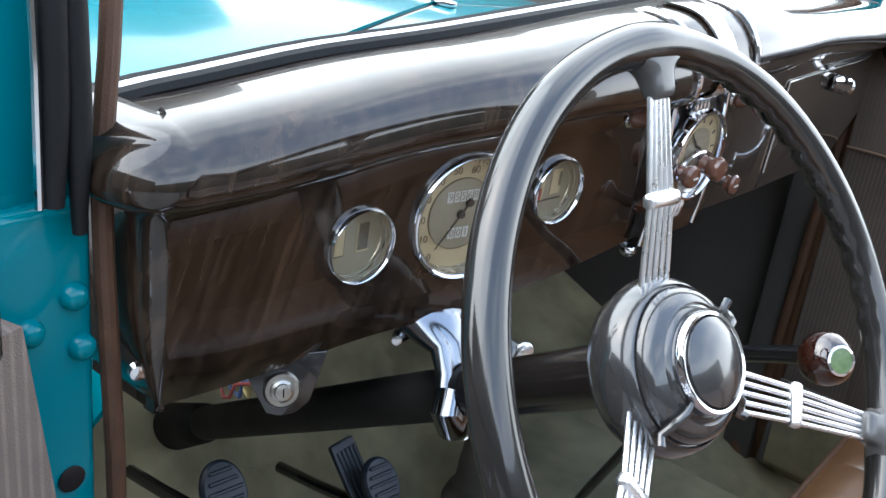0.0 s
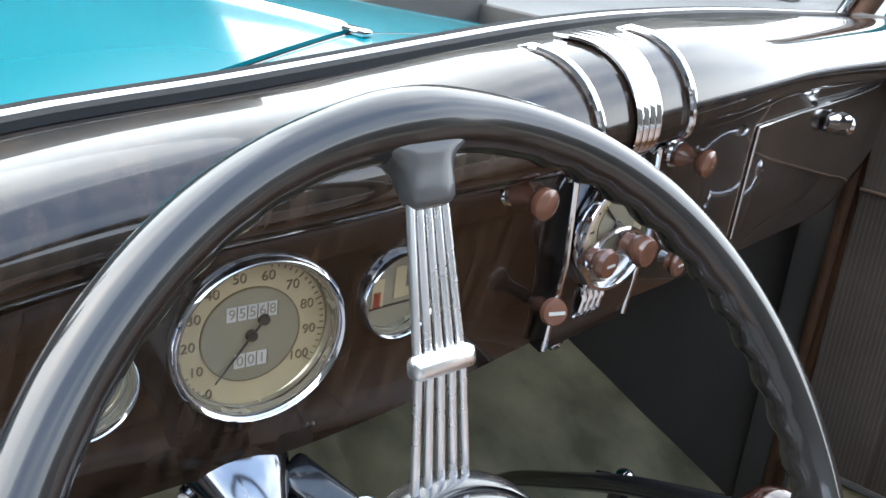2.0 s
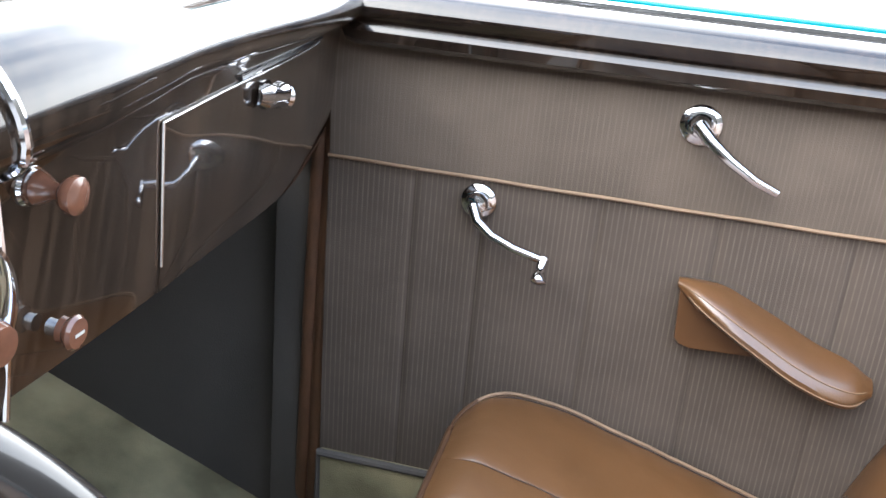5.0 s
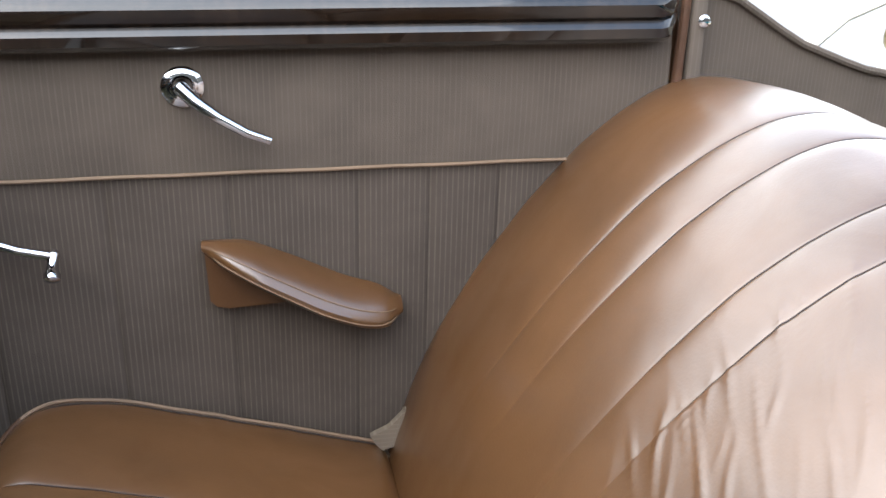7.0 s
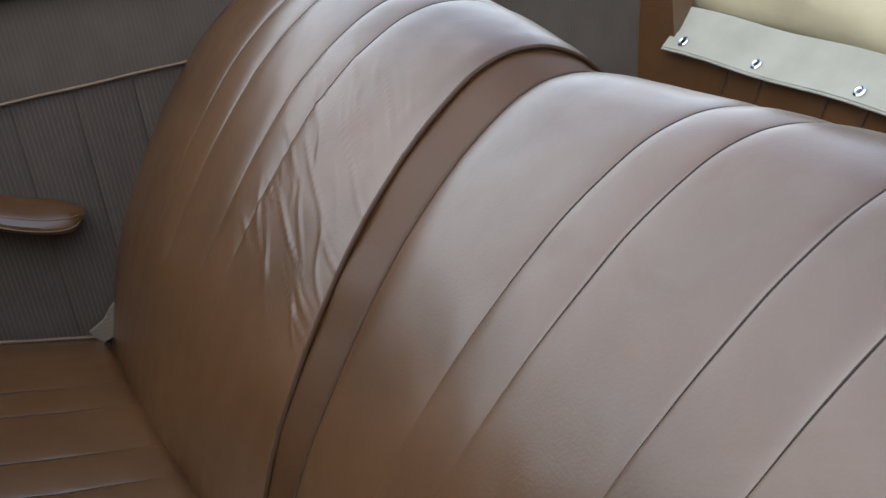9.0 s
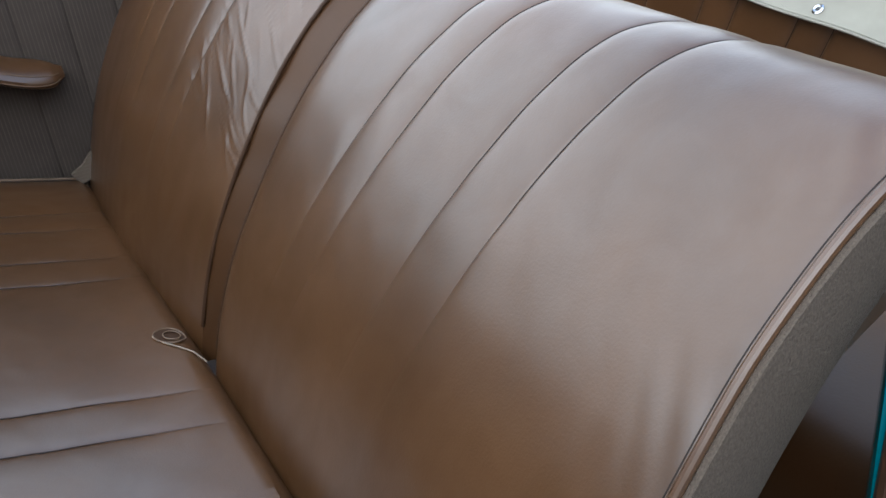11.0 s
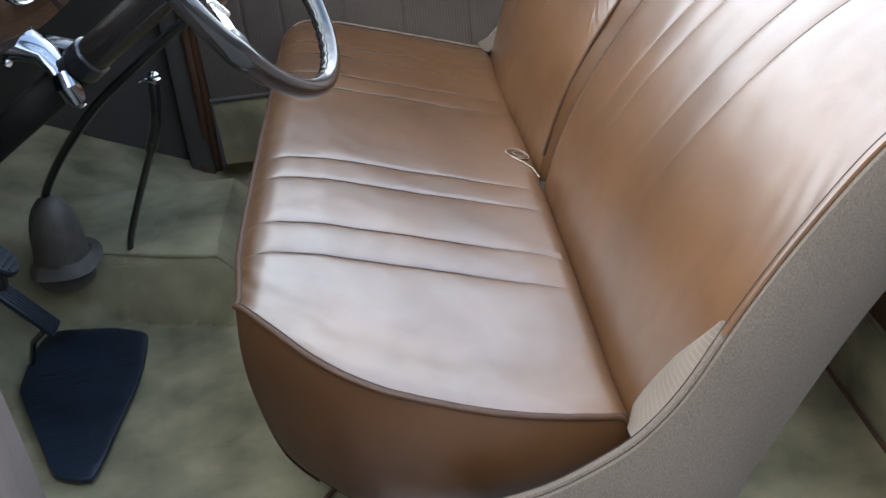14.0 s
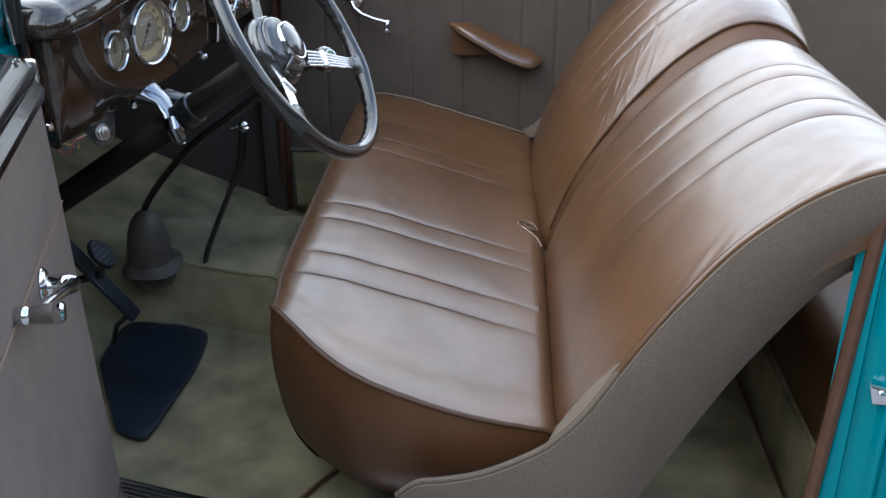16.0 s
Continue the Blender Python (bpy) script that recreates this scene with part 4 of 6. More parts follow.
# ---- floor and cabin shell ----
def floor_z(x, y):
    # cover of the gearbox, with a clear edge towards the driver's feet
    lip = 0.782 - 0.285 * (x + 0.128)
    q = max(0.0, min(1.0, (y - lip) / 0.038))
    hump = (0.110 * q ** 0.6 + 0.020 * max(0.0, min(1.0, (y - lip) / 0.10))) * max(0.0, min(1.0, (1.18 - y) / 0.10))
    hump *= max(0.0, min(1.0, (0.16 - x) / 0.12))
    z = hump
    toe = max(0.0, -0.30 - x)
    z = max(z, toe * 0.95)
    # the passenger's side slopes up towards the firewall
    z = max(z, 0.41 * (0.02 - x) * max(0.0, min(1.0, (y - 0.78) / 0.12)))
    z += 0.003 * noise.noise(Vector((x * 9, y * 9, 3.0)))
    return z


def floor():
    def fn(u, v):
        x, y = -0.80 + 2.0 * u, 0.06 + 1.38 * v
        return (x, y, floor_z(x, y))
    ob = part("floor", sheet(fn, 150, 160, thick=0.02), CARPET)
    tagged(ob, "olive carpet over the floor, hump and toe board", "carpet", kind="structure")
    ridge = [(x, 0.782 - 0.285 * (x + 0.128) + 0.040) for x in np.linspace(-0.17, 0.07, 17)]
    part("carpet_fold", tube([(x, y, floor_z(x, y) - 0.001) for x, y in ridge], [0.001 + 0.0045 * math.sin(math.pi * (k + 0.5) / 17) for k in range(17)], 10), CARPET, ob, "carpet fold over the edge of the gearbox cover")
    part("seam", tube([(0.15, 0.10, 0.006), (0.22, 0.235, 0.006), (0.26, 0.30, 0.006)], 0.004, 8), WINDLACE, ob)


floor()


def shell():
    kick = part("wall_kick", block((0.66, 0.02, 0.78), pose(-0.40, 1.395, 0.33), 0.003), BOARD)
    tagged(kick, "dark grey board beside the passenger's feet", "kick panel", kind="structure")
    kick2 = part("wall_kick", block((0.66, 0.02, 0.70), pose(-0.46, 0.085, 0.34), 0.003), BOARD)
    tagged(kick2, "dark grey board beside the pedals", "kick panel", kind="structure")
    fire = part("wall_front", block((0.02, 1.34, 0.74), pose(-0.74, 0.735, 0.37), 0.003), BOARD)
    tagged(fire, "dark grey firewall behind the dashboard", "firewall", kind="structure")
    # door frame of the passenger's side
    post = thing("door_frame", (-0.06, 1.37, 0.03), "brown trimmed post between kick panel and door", "post", kind="structure")
    for dx, r, mat in ((-0.052, 0.010, WINDLACE), (-0.034, 0.012, WINDLACE)):
        part("strip", tube([(dx - 0.012, 1.375, 0.03), (dx, 1.345, 0.15), (dx + 0.006, 1.335, 0.40), (dx + 0.012, 1.330, 0.62), (dx + 0.02, 1.325, 0.80)], r, 12), mat, post)
    part("foot", lathe([(0.03, 0.0), (0.03, 0.03), (0.024, 0.06), (0.012, 0.07)], pose(-0.075, 1.37, 0.0), 20), WINDLACE, post)
    part("shut_face", block((0.05, 0.03, 0.80), pose(-0.075, 1.36, 0.42), 0.004), BOARD, post)
    sill = part("sill_passenger", block((1.05, 0.06, 0.16), pose(0.45, 1.40, 0.09), 0.01), CARPET)
    tagged(sill, "carpeted sill under the passenger's door", "sill", kind="structure")


shell()

DY = 1.31  # inner face of the passenger's door


def passenger_door():
    root = thing("passenger_door", (0.44, DY, 0.15), "closed car door trimmed in taupe cloth with wood rail", "car door")

    def upper(u, v):
        x, z = -0.022 + 0.932 * u, 0.618 + 0.142 * v
        return (x, DY + 0.004 - 0.004 * math.sin(v * math.pi), z)
    part("upper_panel", sheet(upper, 30, 6, thick=0.02), CLOTH_LIGHTENED, root, "taupe cloth, lightened to stand for light on the panel")

    def lower(u, v):
        x, z = -0.022 + 0.932 * u, 0.212 + 0.406 * v
        pleat = 0.0
        for px in (0.08, 0.16, 0.29, 0.42, 0.56, 0.64, 0.72):
            pleat += 0.0035 * math.exp(-((x - px) / 0.004) ** 2)
        return (x, DY + 0.002 + pleat + 0.012 * (1 - v) ** 2, z)
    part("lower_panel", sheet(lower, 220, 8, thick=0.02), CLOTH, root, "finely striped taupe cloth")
    part("belt_piping", tube([(-0.022 + 0.932 * k / 24, DY - 0.002, 0.618 + 0.0004 * math.sin(k * 1.7)) for k in range(25)], 0.0021, 8), TANPIPE, root, "tan leather piping")
    part("carpet_strip", block((0.932, 0.012, 0.155), pose(0.444, DY + 0.010, 0.138), 0.004), CARPET, root, "olive carpet")
    part("carpet_binding", tube([(-0.02, DY + 0.004, 0.06), (-0.02, DY + 0.003, 0.214), (0.30, DY + 0.003, 0.216), (0.908, DY + 0.003, 0.216)], 0.0055, 8), BOARD, root)
    # garnish rail: two rolls and a flat top
    sec = [(0.030, 0.808), (0.010, 0.810), (-0.010, 0.808), (-0.022, 0.802), (-0.027, 0.793), (-0.026, 0.785), (-0.021, 0.779), (-0.018, 0.777), (-0.023, 0.774), (-0.027, 0.768), (-0.026, 0.760), (-0.019, 0.755), (-0.006, 0.754), (0.006, 0.756)]

    def rail(u, v):
        x = -0.012 + 0.918 * u
        k = round(v * (len(sec) - 1))
        dy, z = sec[k]
        e = min(u, 1 - u) * 0.918
        s = max(0.0, 1 - e / 0.020)
        return (x, DY + dy + 0.02 * s * s * (dy < 0.0), z + (0.012 * s * s if z < 0.78 else 0.0))
    part("garnish_rail", sheet(rail, 80, len(sec) - 1, thick=0.003), RAILWOOD, root, "glossy dark woodgrain rail")
    for x in (0.10, 0.36, 0.62, 0.84):
        part("screw", lathe([(0.0055, -0.002), (0.005, 0.001), (0, 0.002)], pose(x, DY - 0.003, 0.8095), 14), CHROME, root)
    part("window_channel", block((0.93, 0.010, 0.014), pose(0.444, DY + 0.036, 0.812), 0.003), CHROME, root)
    part("edge_lace", tube([(0.914, DY + 0.004, 0.10), (0.916, DY, 0.50), (0.920, DY - 0.002, 0.82)], 0.006, 10), WINDLACE, root)
    part("outer_skin", block((0.95, 0.012, 0.80), pose(0.44, DY + 0.075, 0.42), 0.004), TEAL, root)
    # door handle
    h = part("door_handle", lathe([(0.0215, 0.0), (0.0215, 0.003), (0.018, 0.006), (0.013, 0.007), (0.011, 0.012), (0.009, 0.018), (0, 0.020)], frame_at((0.379, DY, 0.712), (0, -1, 0)), 36), CHROME, root, "chrome door handle")
    part("lever", tube([(0.376, DY - 0.018, 0.716), (0.390, DY - 0.026, 0.703), (0.412, DY - 0.031, 0.687), (0.440, DY - 0.032, 0.670), (0.464, DY - 0.030, 0.660)], [0.0075, 0.0072, 0.006, 0.0052, 0.0045], 12), CHROME, h)
    # window crank
    c = part("window_crank", lathe([(0.0205, 0.0), (0.0205, 0.003), (0.017, 0.007), (0.013, 0.008), (0.011, 0.016), (0, 0.020)], frame_at((0.156, DY, 0.591), (0, -1, 0)), 36), CHROME, root, "chrome window crank")
    part("crank_arm", tube([(0.154, DY - 0.018, 0.590), (0.162, DY - 0.030, 0.578), (0.180, DY - 0.035, 0.566), (0.206, DY - 0.036, 0.556), (0.238, DY - 0.036, 0.548)], [0.0075, 0.0065, 0.0055, 0.005, 0.0052], 12), CHROME, c)
    part("crank_knob", lathe([(0.006, -0.004), (0.0072, 0.0), (0.0058, 0.004), (0.0062, 0.018), (0.0085, 0.022), (0.0085, 0.028), (0, 0.031)], frame_at((0.239, DY - 0.034, 0.548), (0, -0.75, -0.66)), 20), CHROME, c)
    # armrest: a leaf-shaped pad on a bracket
    FAR = [(0.386, 0.541), (0.397, 0.543), (0.435, 0.541), (0.488, 0.517), (0.542, 0.490), (0.582, 0.477), (0.606, 0.458)]
    NEAR = [(0.386, 0.538), (0.416, 0.526), (0.448, 0.509), (0.512, 0.472), (0.552, 0.455), (0.585, 0.446), (0.606, 0.450)]
    WIDE = [(0.386, 0.006), (0.393, 0.024), (0.416, 0.045), (0.448, 0.056), (0.512, 0.059), (0.552, 0.056), (0.580, 0.048), (0.598, 0.032), (0.606, 0.010)]

    def section(x):
        f, n, w = smooth_table(x, FAR), smooth_table(x, NEAR), max(0.006, smooth_table(x, WIDE))
        k = min(1.0, w / 0.04)
        return spline([(0.0, f), (w * 0.35, (f * 0.68 + n * 0.32) + 0.007 * k), (w * 0.72, (f * 0.35 + n * 0.65) + 0.008 * k), (w * 0.95, n + 0.008 * k), (w, n + 0.001), (w * 0.93, n - 0.007 * k), (w * 0.6, n - 0.009 * k), (0.0, n - 0.006 * k)], 22)

    def arm(u, v):
        x = 0.386 + 0.220 * u
        o, z = section(x)[round(v * 22)]
        return (x, DY - o, z)
    ar = part("armrest", sheet(arm, 40, 22), LEATHER, root, "brown leather armrest with stitched edge")
    part("support", prism([(0.389, 0.536), (0.392, 0.476), (0.399, 0.469), (0.412, 0.466), (0.45, 0.468), (0.49, 0.470), (0.52, 0.470), (0.45, 0.508)], Matrix(((1, 0, 0, 0), (0, 0, 1, DY - 0.016), (0, 1, 0, 0), (0, 0, 0, 1))), 0.018, 0.004), DARKLEATHER, ar)
    for k in (9, 12):
        part("stitching", tube([Vector(arm(u, k / 22)) + Vector((0, -0.0004, 0.0002)) for u in np.linspace(0.06, 0.96, 30)], 0.0008, 6), TANPIPE, ar)


passenger_door()


# ---- front seat ----
SEAM_Y = (1.125, 1.055, 0.940, 0.865, 0.556, 0.486, 0.354, 0.276)
BACK = [(0.592, 0.215), (0.602, 0.260), (0.622, 0.320), (0.650, 0.385), (0.690, 0.452), (0.735, 0.515), (0.785, 0.573), (0.835, 0.620), (0.880, 0.652), (0.920, 0.671), (0.960, 0.676), (1.000, 0.667), (1.035, 0.645), (1.056, 0.618), (1.045, 0.600), (0.955, 0.598), (0.862, 0.530), (0.762, 0.370), (0.670, 0.215)]


def columns(y0, y1, grooves, step, dense=None):
    """Rows across a panel, closer together at its grooves."""
    ys = set()
    k = int((y1 - y0) / step)
    for i in range(k + 1):
        y = y0 + (y1 - y0) * i / k
        if not any(abs(y - g) < 0.0125 for g in grooves):
            ys.add(round(y, 5))
    for g in grooves:
        for o in (0, 0.0009, 0.0018, 0.003, 0.0045, 0.0065, 0.009, 0.012):
            ys.update((round(g - o, 5), round(g + o, 5)))
    if dense:
        ys.update(round(dense[0] + (dense[1] - dense[0]) * i / 90, 5) for i in range(91))
    for e in (0.001, 0.0025, 0.0045, 0.007, 0.010):
        ys.update((round(y0 + e, 5), round(y1 - e, 5)))
    return sorted(ys | {y0, y1})


def groove(d, depth):
    """Depth of a stitched pleat at a distance d from its seam."""
    return depth * (0.12 * math.exp(-(d / 0.0017) ** 2) + 0.88 * math.exp(-d / 0.011))


def seat_cushion(root):
    yb = 1.303
    cols = columns(0.0, yb, SEAM_Y, 0.012)
    ny, nx = len(cols) - 1, 64

    def left(x):
        """Outer edge of the cushion at depth x: it rounds in towards the front corner."""
        return smooth_table(x, [(0.170, 0.190), (0.195, 0.136), (0.208, 0.124), (0.226, 0.106), (0.255, 0.072), (0.285, 0.043), (0.325, 0.020), (0.375, 0.006), (0.45, 0.0), (0.53, 0.008), (0.584, 0.022), (0.66, 0.05)])

    def right(x):
        q = max(0.0, 1 - max(0.0, x - 0.172) / 0.150)
        return yb - 0.105 * (1 - math.sqrt(max(0.0, 1 - q ** 2.3)))

    def top(x, b):
        z = 0.378 - 0.30 * (x - 0.20)
        z += 0.016 * (1 - ((b - 0.66) / 0.68) ** 2) * min(1, (x - 0.15) * 8)
        f = max(0.0, (0.225 - x) / 0.055)
        z -= 0.024 * f * f
        fade = min(1.0, max(0.0, (x - 0.180) / 0.03)) * min(1.0, max(0.0, (0.590 - x) / 0.10))
        for s in SEAM_Y:
            z -= groove(abs(b - s), 0.0027) * fade
        z += 0.0010 * noise.noise(Vector((x * 14, b * 9, 1.0))) + 0.0008 * noise.noise(Vector((x * 40, b * 30, 4.0)))
        return z

    def fn(u, v):
        b = cols[round(v * ny)]
        x = 0.172 + 0.016 * math.exp(-(b / 0.25) ** 2)
        x += (0.642 - x) * u ** 1.5
        l, r = left(x), right(x)
        # the pleats run straight back; only the ends of the panel follow the rounded corners
        if b < SEAM_Y[-1]:
            y = l + (SEAM_Y[-1] - l) * b / SEAM_Y[-1]
        elif b > SEAM_Y[0]:
            y = SEAM_Y[0] + (r - SEAM_Y[0]) * (b - SEAM_Y[0]) / (yb - SEAM_Y[0])
        else:
            y = b
        e = min(b, yb - b)
        z = top(x, b) - (-0.007 if b < 0.7 else 0.005) * max(0.0, 1 - e / 0.05) ** 2 + 0.004 * max(0.0, (b - 0.9) / 0.43)
        # full, rounded border along the outer end
        if b < 0.7:
            rise, fall = min(1.0, e / 0.032), max(0.0, min(1.0, (e - 0.032) / 0.09))
            z += 0.006 * rise * rise * (3 - 2 * rise) * (1 - fall * fall * (3 - 2 * fall)) * min(1.0, max(0.0, (x - 0.19) / 0.08))
        # the rear edge rolls down into the joint with the backrest
        z -= 0.024 * max(0.0, (x - 0.574) / 0.020) ** 2
        return (x, y - 0.012 * max(0.0, 0.26 - x) * (b < 0.7), z)
    bm = sheet(fn, nx, ny)
    cush = part("cushion", bm, LEATHER, root, "pleated brown leather cushion")
    for s in SEAM_Y:
        v = cols.index(round(s, 5)) / ny
        pts = [Vector(fn(u / nx, v)) + Vector((0, 0, 0.0006)) for u in range(9, 57)]
        part("seam", tube(pts, [0.0001 + 0.0006 * min(1.0, i / 8, (len(pts) - 1 - i) / 18) for i in range(len(pts))], 6), THREAD, cush)
    # front and side skirts
    edge = [fn(u / nx, 0.0) for u in range(nx, -1, -1)] + [fn(0.0, v / ny) for v in range(1, ny + 1)] + [fn(u / nx, 1.0) for u in range(1, nx + 1)]

    def skirt(u, v):
        k = round(u * (len(edge) - 1))
        x, y, z = edge[k]
        a, b = edge[max(0, k - 5)], edge[min(len(edge) - 1, k + 5)]
        n = Vector((b[1] - a[1], a[0] - b[0], 0)).normalized() * -1
        lowz = 0.112 + 0.03 * math.sin(min(1.0, max(0.0, (x - 0.17) / 0.4)) * math.pi * 0.5)
        bulge = 0.010 * math.sin(math.pi * min(1.0, v * 1.1)) - 0.030 * v ** 1.5 - 0.022 * max(0.0, (v - 0.72) / 0.28) ** 2.4 + 0.0015 * noise.noise(Vector((x * 9, y * 9, v * 3)))
        return (x + n.x * bulge, y + n.y * bulge, z + (lowz - z) * v)
    part("skirt", sheet(skirt, len(edge) - 1, 14), DARKLEATHER, root, "plain brown leather front and side")
    cut = next(k for k, p in enumerate(edge) if p[1] > 1.245)
    part("cushion_piping", tube([(x, y, z + 0.0015) for x, y, z in edge[:cut + 1]], 0.0034, 10), PIPING, cush, "dark leather piping")
    # same piping made paler here: the highlight on this side put into colour
    part("cushion_piping", tube([(x, y, z + 0.0030) for x, y, z in edge[cut:]], 0.0022, 10), TANPIPE, cush, "tan leather piping")
    part("piping_seam", tube([(x + 0.003, y + (0.005 if y < 0.3 else -0.005 if y > 1.2 else 0), z + 0.0012) for x, y, z in edge[4:-4]], 0.0009, 6), THREAD, cush)
    part("underframe", block((0.30, 1.02, 0.10), pose(0.46, 0.75, 0.07), 0.01), THREAD, root, "dark seat frame")


CREASES = [(0.718 + 0.0215 * (i % 9) + 0.008 * math.sin(i * 2.7), 0.372 - 0.034 * (i // 9) - 0.012 * math.sin(i * 1.9), 0.022 + 0.009 * math.sin(i * 1.3), 1.9 + 0.7 * math.sin(i * 3.1)) for i in range(48)]


def seat_back(root, y0, y1, grooves, name, label, crown, seed):
    N = 360
    prof = spline(BACK, N)
    cols = columns(y0, y1, grooves, 0.010, (y0, 0.86) if seed == 2 else (y0, y0 + 0.11))
    ny = len(cols) - 1
    mid = (y0 + y1) / 2
    lo, hi = min(grooves), max(grooves)

    def fn(u, v):
        k = round(u * N)
        x, z = prof[k]
        a, b = prof[max(0, k - 1)], prof[min(N, k + 1)]
        tx, tz = b[0] - a[0], b[1] - a[1]
        ln = math.hypot(tx, tz)
        nx, nz = -tz / ln, tx / ln
        base = cols[round(v * ny)]
        s = u
        drift = (0.22 if seed == 1 else 0.13) * (0.28 - min(s, 0.6))
        drift *= min(1.0, max(0.0, (base - y0) / (lo - y0))) * min(1.0, max(0.0, (y1 - base) / (y1 - hi)))
        y = base + drift
        if seed == 1 and s > 0.66:
            # the outer flank turns in towards the back of the seat
            y += 0.046 * min(1.0, (s - 0.66) / 0.13) ** 2 * max(0.0, 1 - (base - y0) / 0.1)
        e = min(base - y0, y1 - base)
        puff = crown * (1 - ((y - mid) / (y1 - y0) * 2) ** 2)
        high = max(0.0, min(1.0, (z - 0.30) / 0.30))
        if seed == 2:
            z += 0.033 * max(0.0, 1 - ((y - 1.14) / 0.46) ** 2) * high
        else:
            # the driver's half swells from its low outer edge to a full middle
            q = max(0.0, min(1.0, (y - y0) / 0.22))
            full = q * q * (3 - 2 * q) * (1 - 0.35 * max(0.0, min(1.0, (y - 0.45) / 0.154)) ** 2)
            z -= (0.012 + 0.003 * full) * high
        if s > 0.62:
            puff *= 0.3
        soft = 0.045 if seed == 2 and y > mid else 0.030
        puff -= soft * (0.62 if soft > 0.04 else 0.13) * max(0.0, 1 - e / soft) ** 2
        depth = 0.0032 * max(0.0, min(1.0, (s - 0.14) / 0.16)) * (1.0 if s < 0.55 else max(0.0, 1 - (s - 0.55) / 0.06))
        for g in grooves:
            puff -= groove(abs(base - g), depth)
        # creases pulled in the leather
        if seed == 2 and 0.14 < s < 0.44 and y < 0.95:
            for i, (cy, cs, lq, tilt) in enumerate(CREASES):
                q = (s - cs) / lq
                if abs(q) < 1.3:
                    line = cy + tilt * (s - cs) + 0.004 * math.sin(q * 2.6 + cy * 90)
                    puff += (0.00088 + 0.00045 * math.sin(i * 2.1)) * math.exp(-abs((y - line) / (0.0034 + 0.0010 * math.sin(i * 4.3))) ** 1.5) * math.exp(-q * q * 2.2)
        if seed == 1 and s < 0.55 and e < 0.10 and y < mid:
            w = (1 - e / 0.10) ** 1.5 * min(1.0, e / 0.020) * math.exp(-((s - 0.36) / 0.11) ** 2)
            w *= max(0.0, 0.55 + 1.3 * noise.noise(Vector((s * 13, y * 10, 3.0))))
            puff += 0.0016 * w * math.sin(190 * (y - 0.62 * s) + 3 * noise.noise(Vector((s * 9, y * 9, 0))))
        puff += 0.0018 * noise.noise(Vector((x * 8, y * 8, seed))) + 0.0006 * noise.noise(Vector((x * 34, y * 30, seed)))
        return (x + nx * puff, y, z + nz * puff)
    bm = sheet(fn, N, ny)
    for side in (0.0, 1.0):
        vs = [bm.verts.new(fn(k / N, side)) for k in range(N + 1)]
        bm.faces.new(vs)
    ob = part(name, bm, LEATHER, root, label)
    for g in grooves:
        v = cols.index(round(g, 5)) / ny
        pts = [fn(k / N, v) for k in range(N * 46 // 180, N * 106 // 180)]
        part("seam", tube(pts, [0.0001 + 0.0008 * min(1.0, i / (N * 0.09)) for i in range(len(pts))], 6), THREAD, ob)
    for side in (0.0, 1.0):
        pts = [fn(k / N, side) for k in range(N * 8 // 180, N * 124 // 180)]
        inner = side == 0.0 if seed == 2 else side == 1.0
        if seed == 1 and not inner:
            continue
        part("back_piping", tube(pts, 0.0027, 8), PIPING, ob, "leather piping")
        if inner:
            # stitches beside the piping
            if seed == 2:
                row = resample([(x - 0.0015, y + 0.0055, z + 0.0008) for x, y, z in pts[N * 10 // 180:N * 96 // 180]], 260)
                st = bmesh.new()
                for k in range(0, 260, 2):
                    tube([row[k], row[k + 1]], 0.0006, 5, bm=st)
                part("stitching", st, TANPIPE, ob, "light stitching")
    return ob


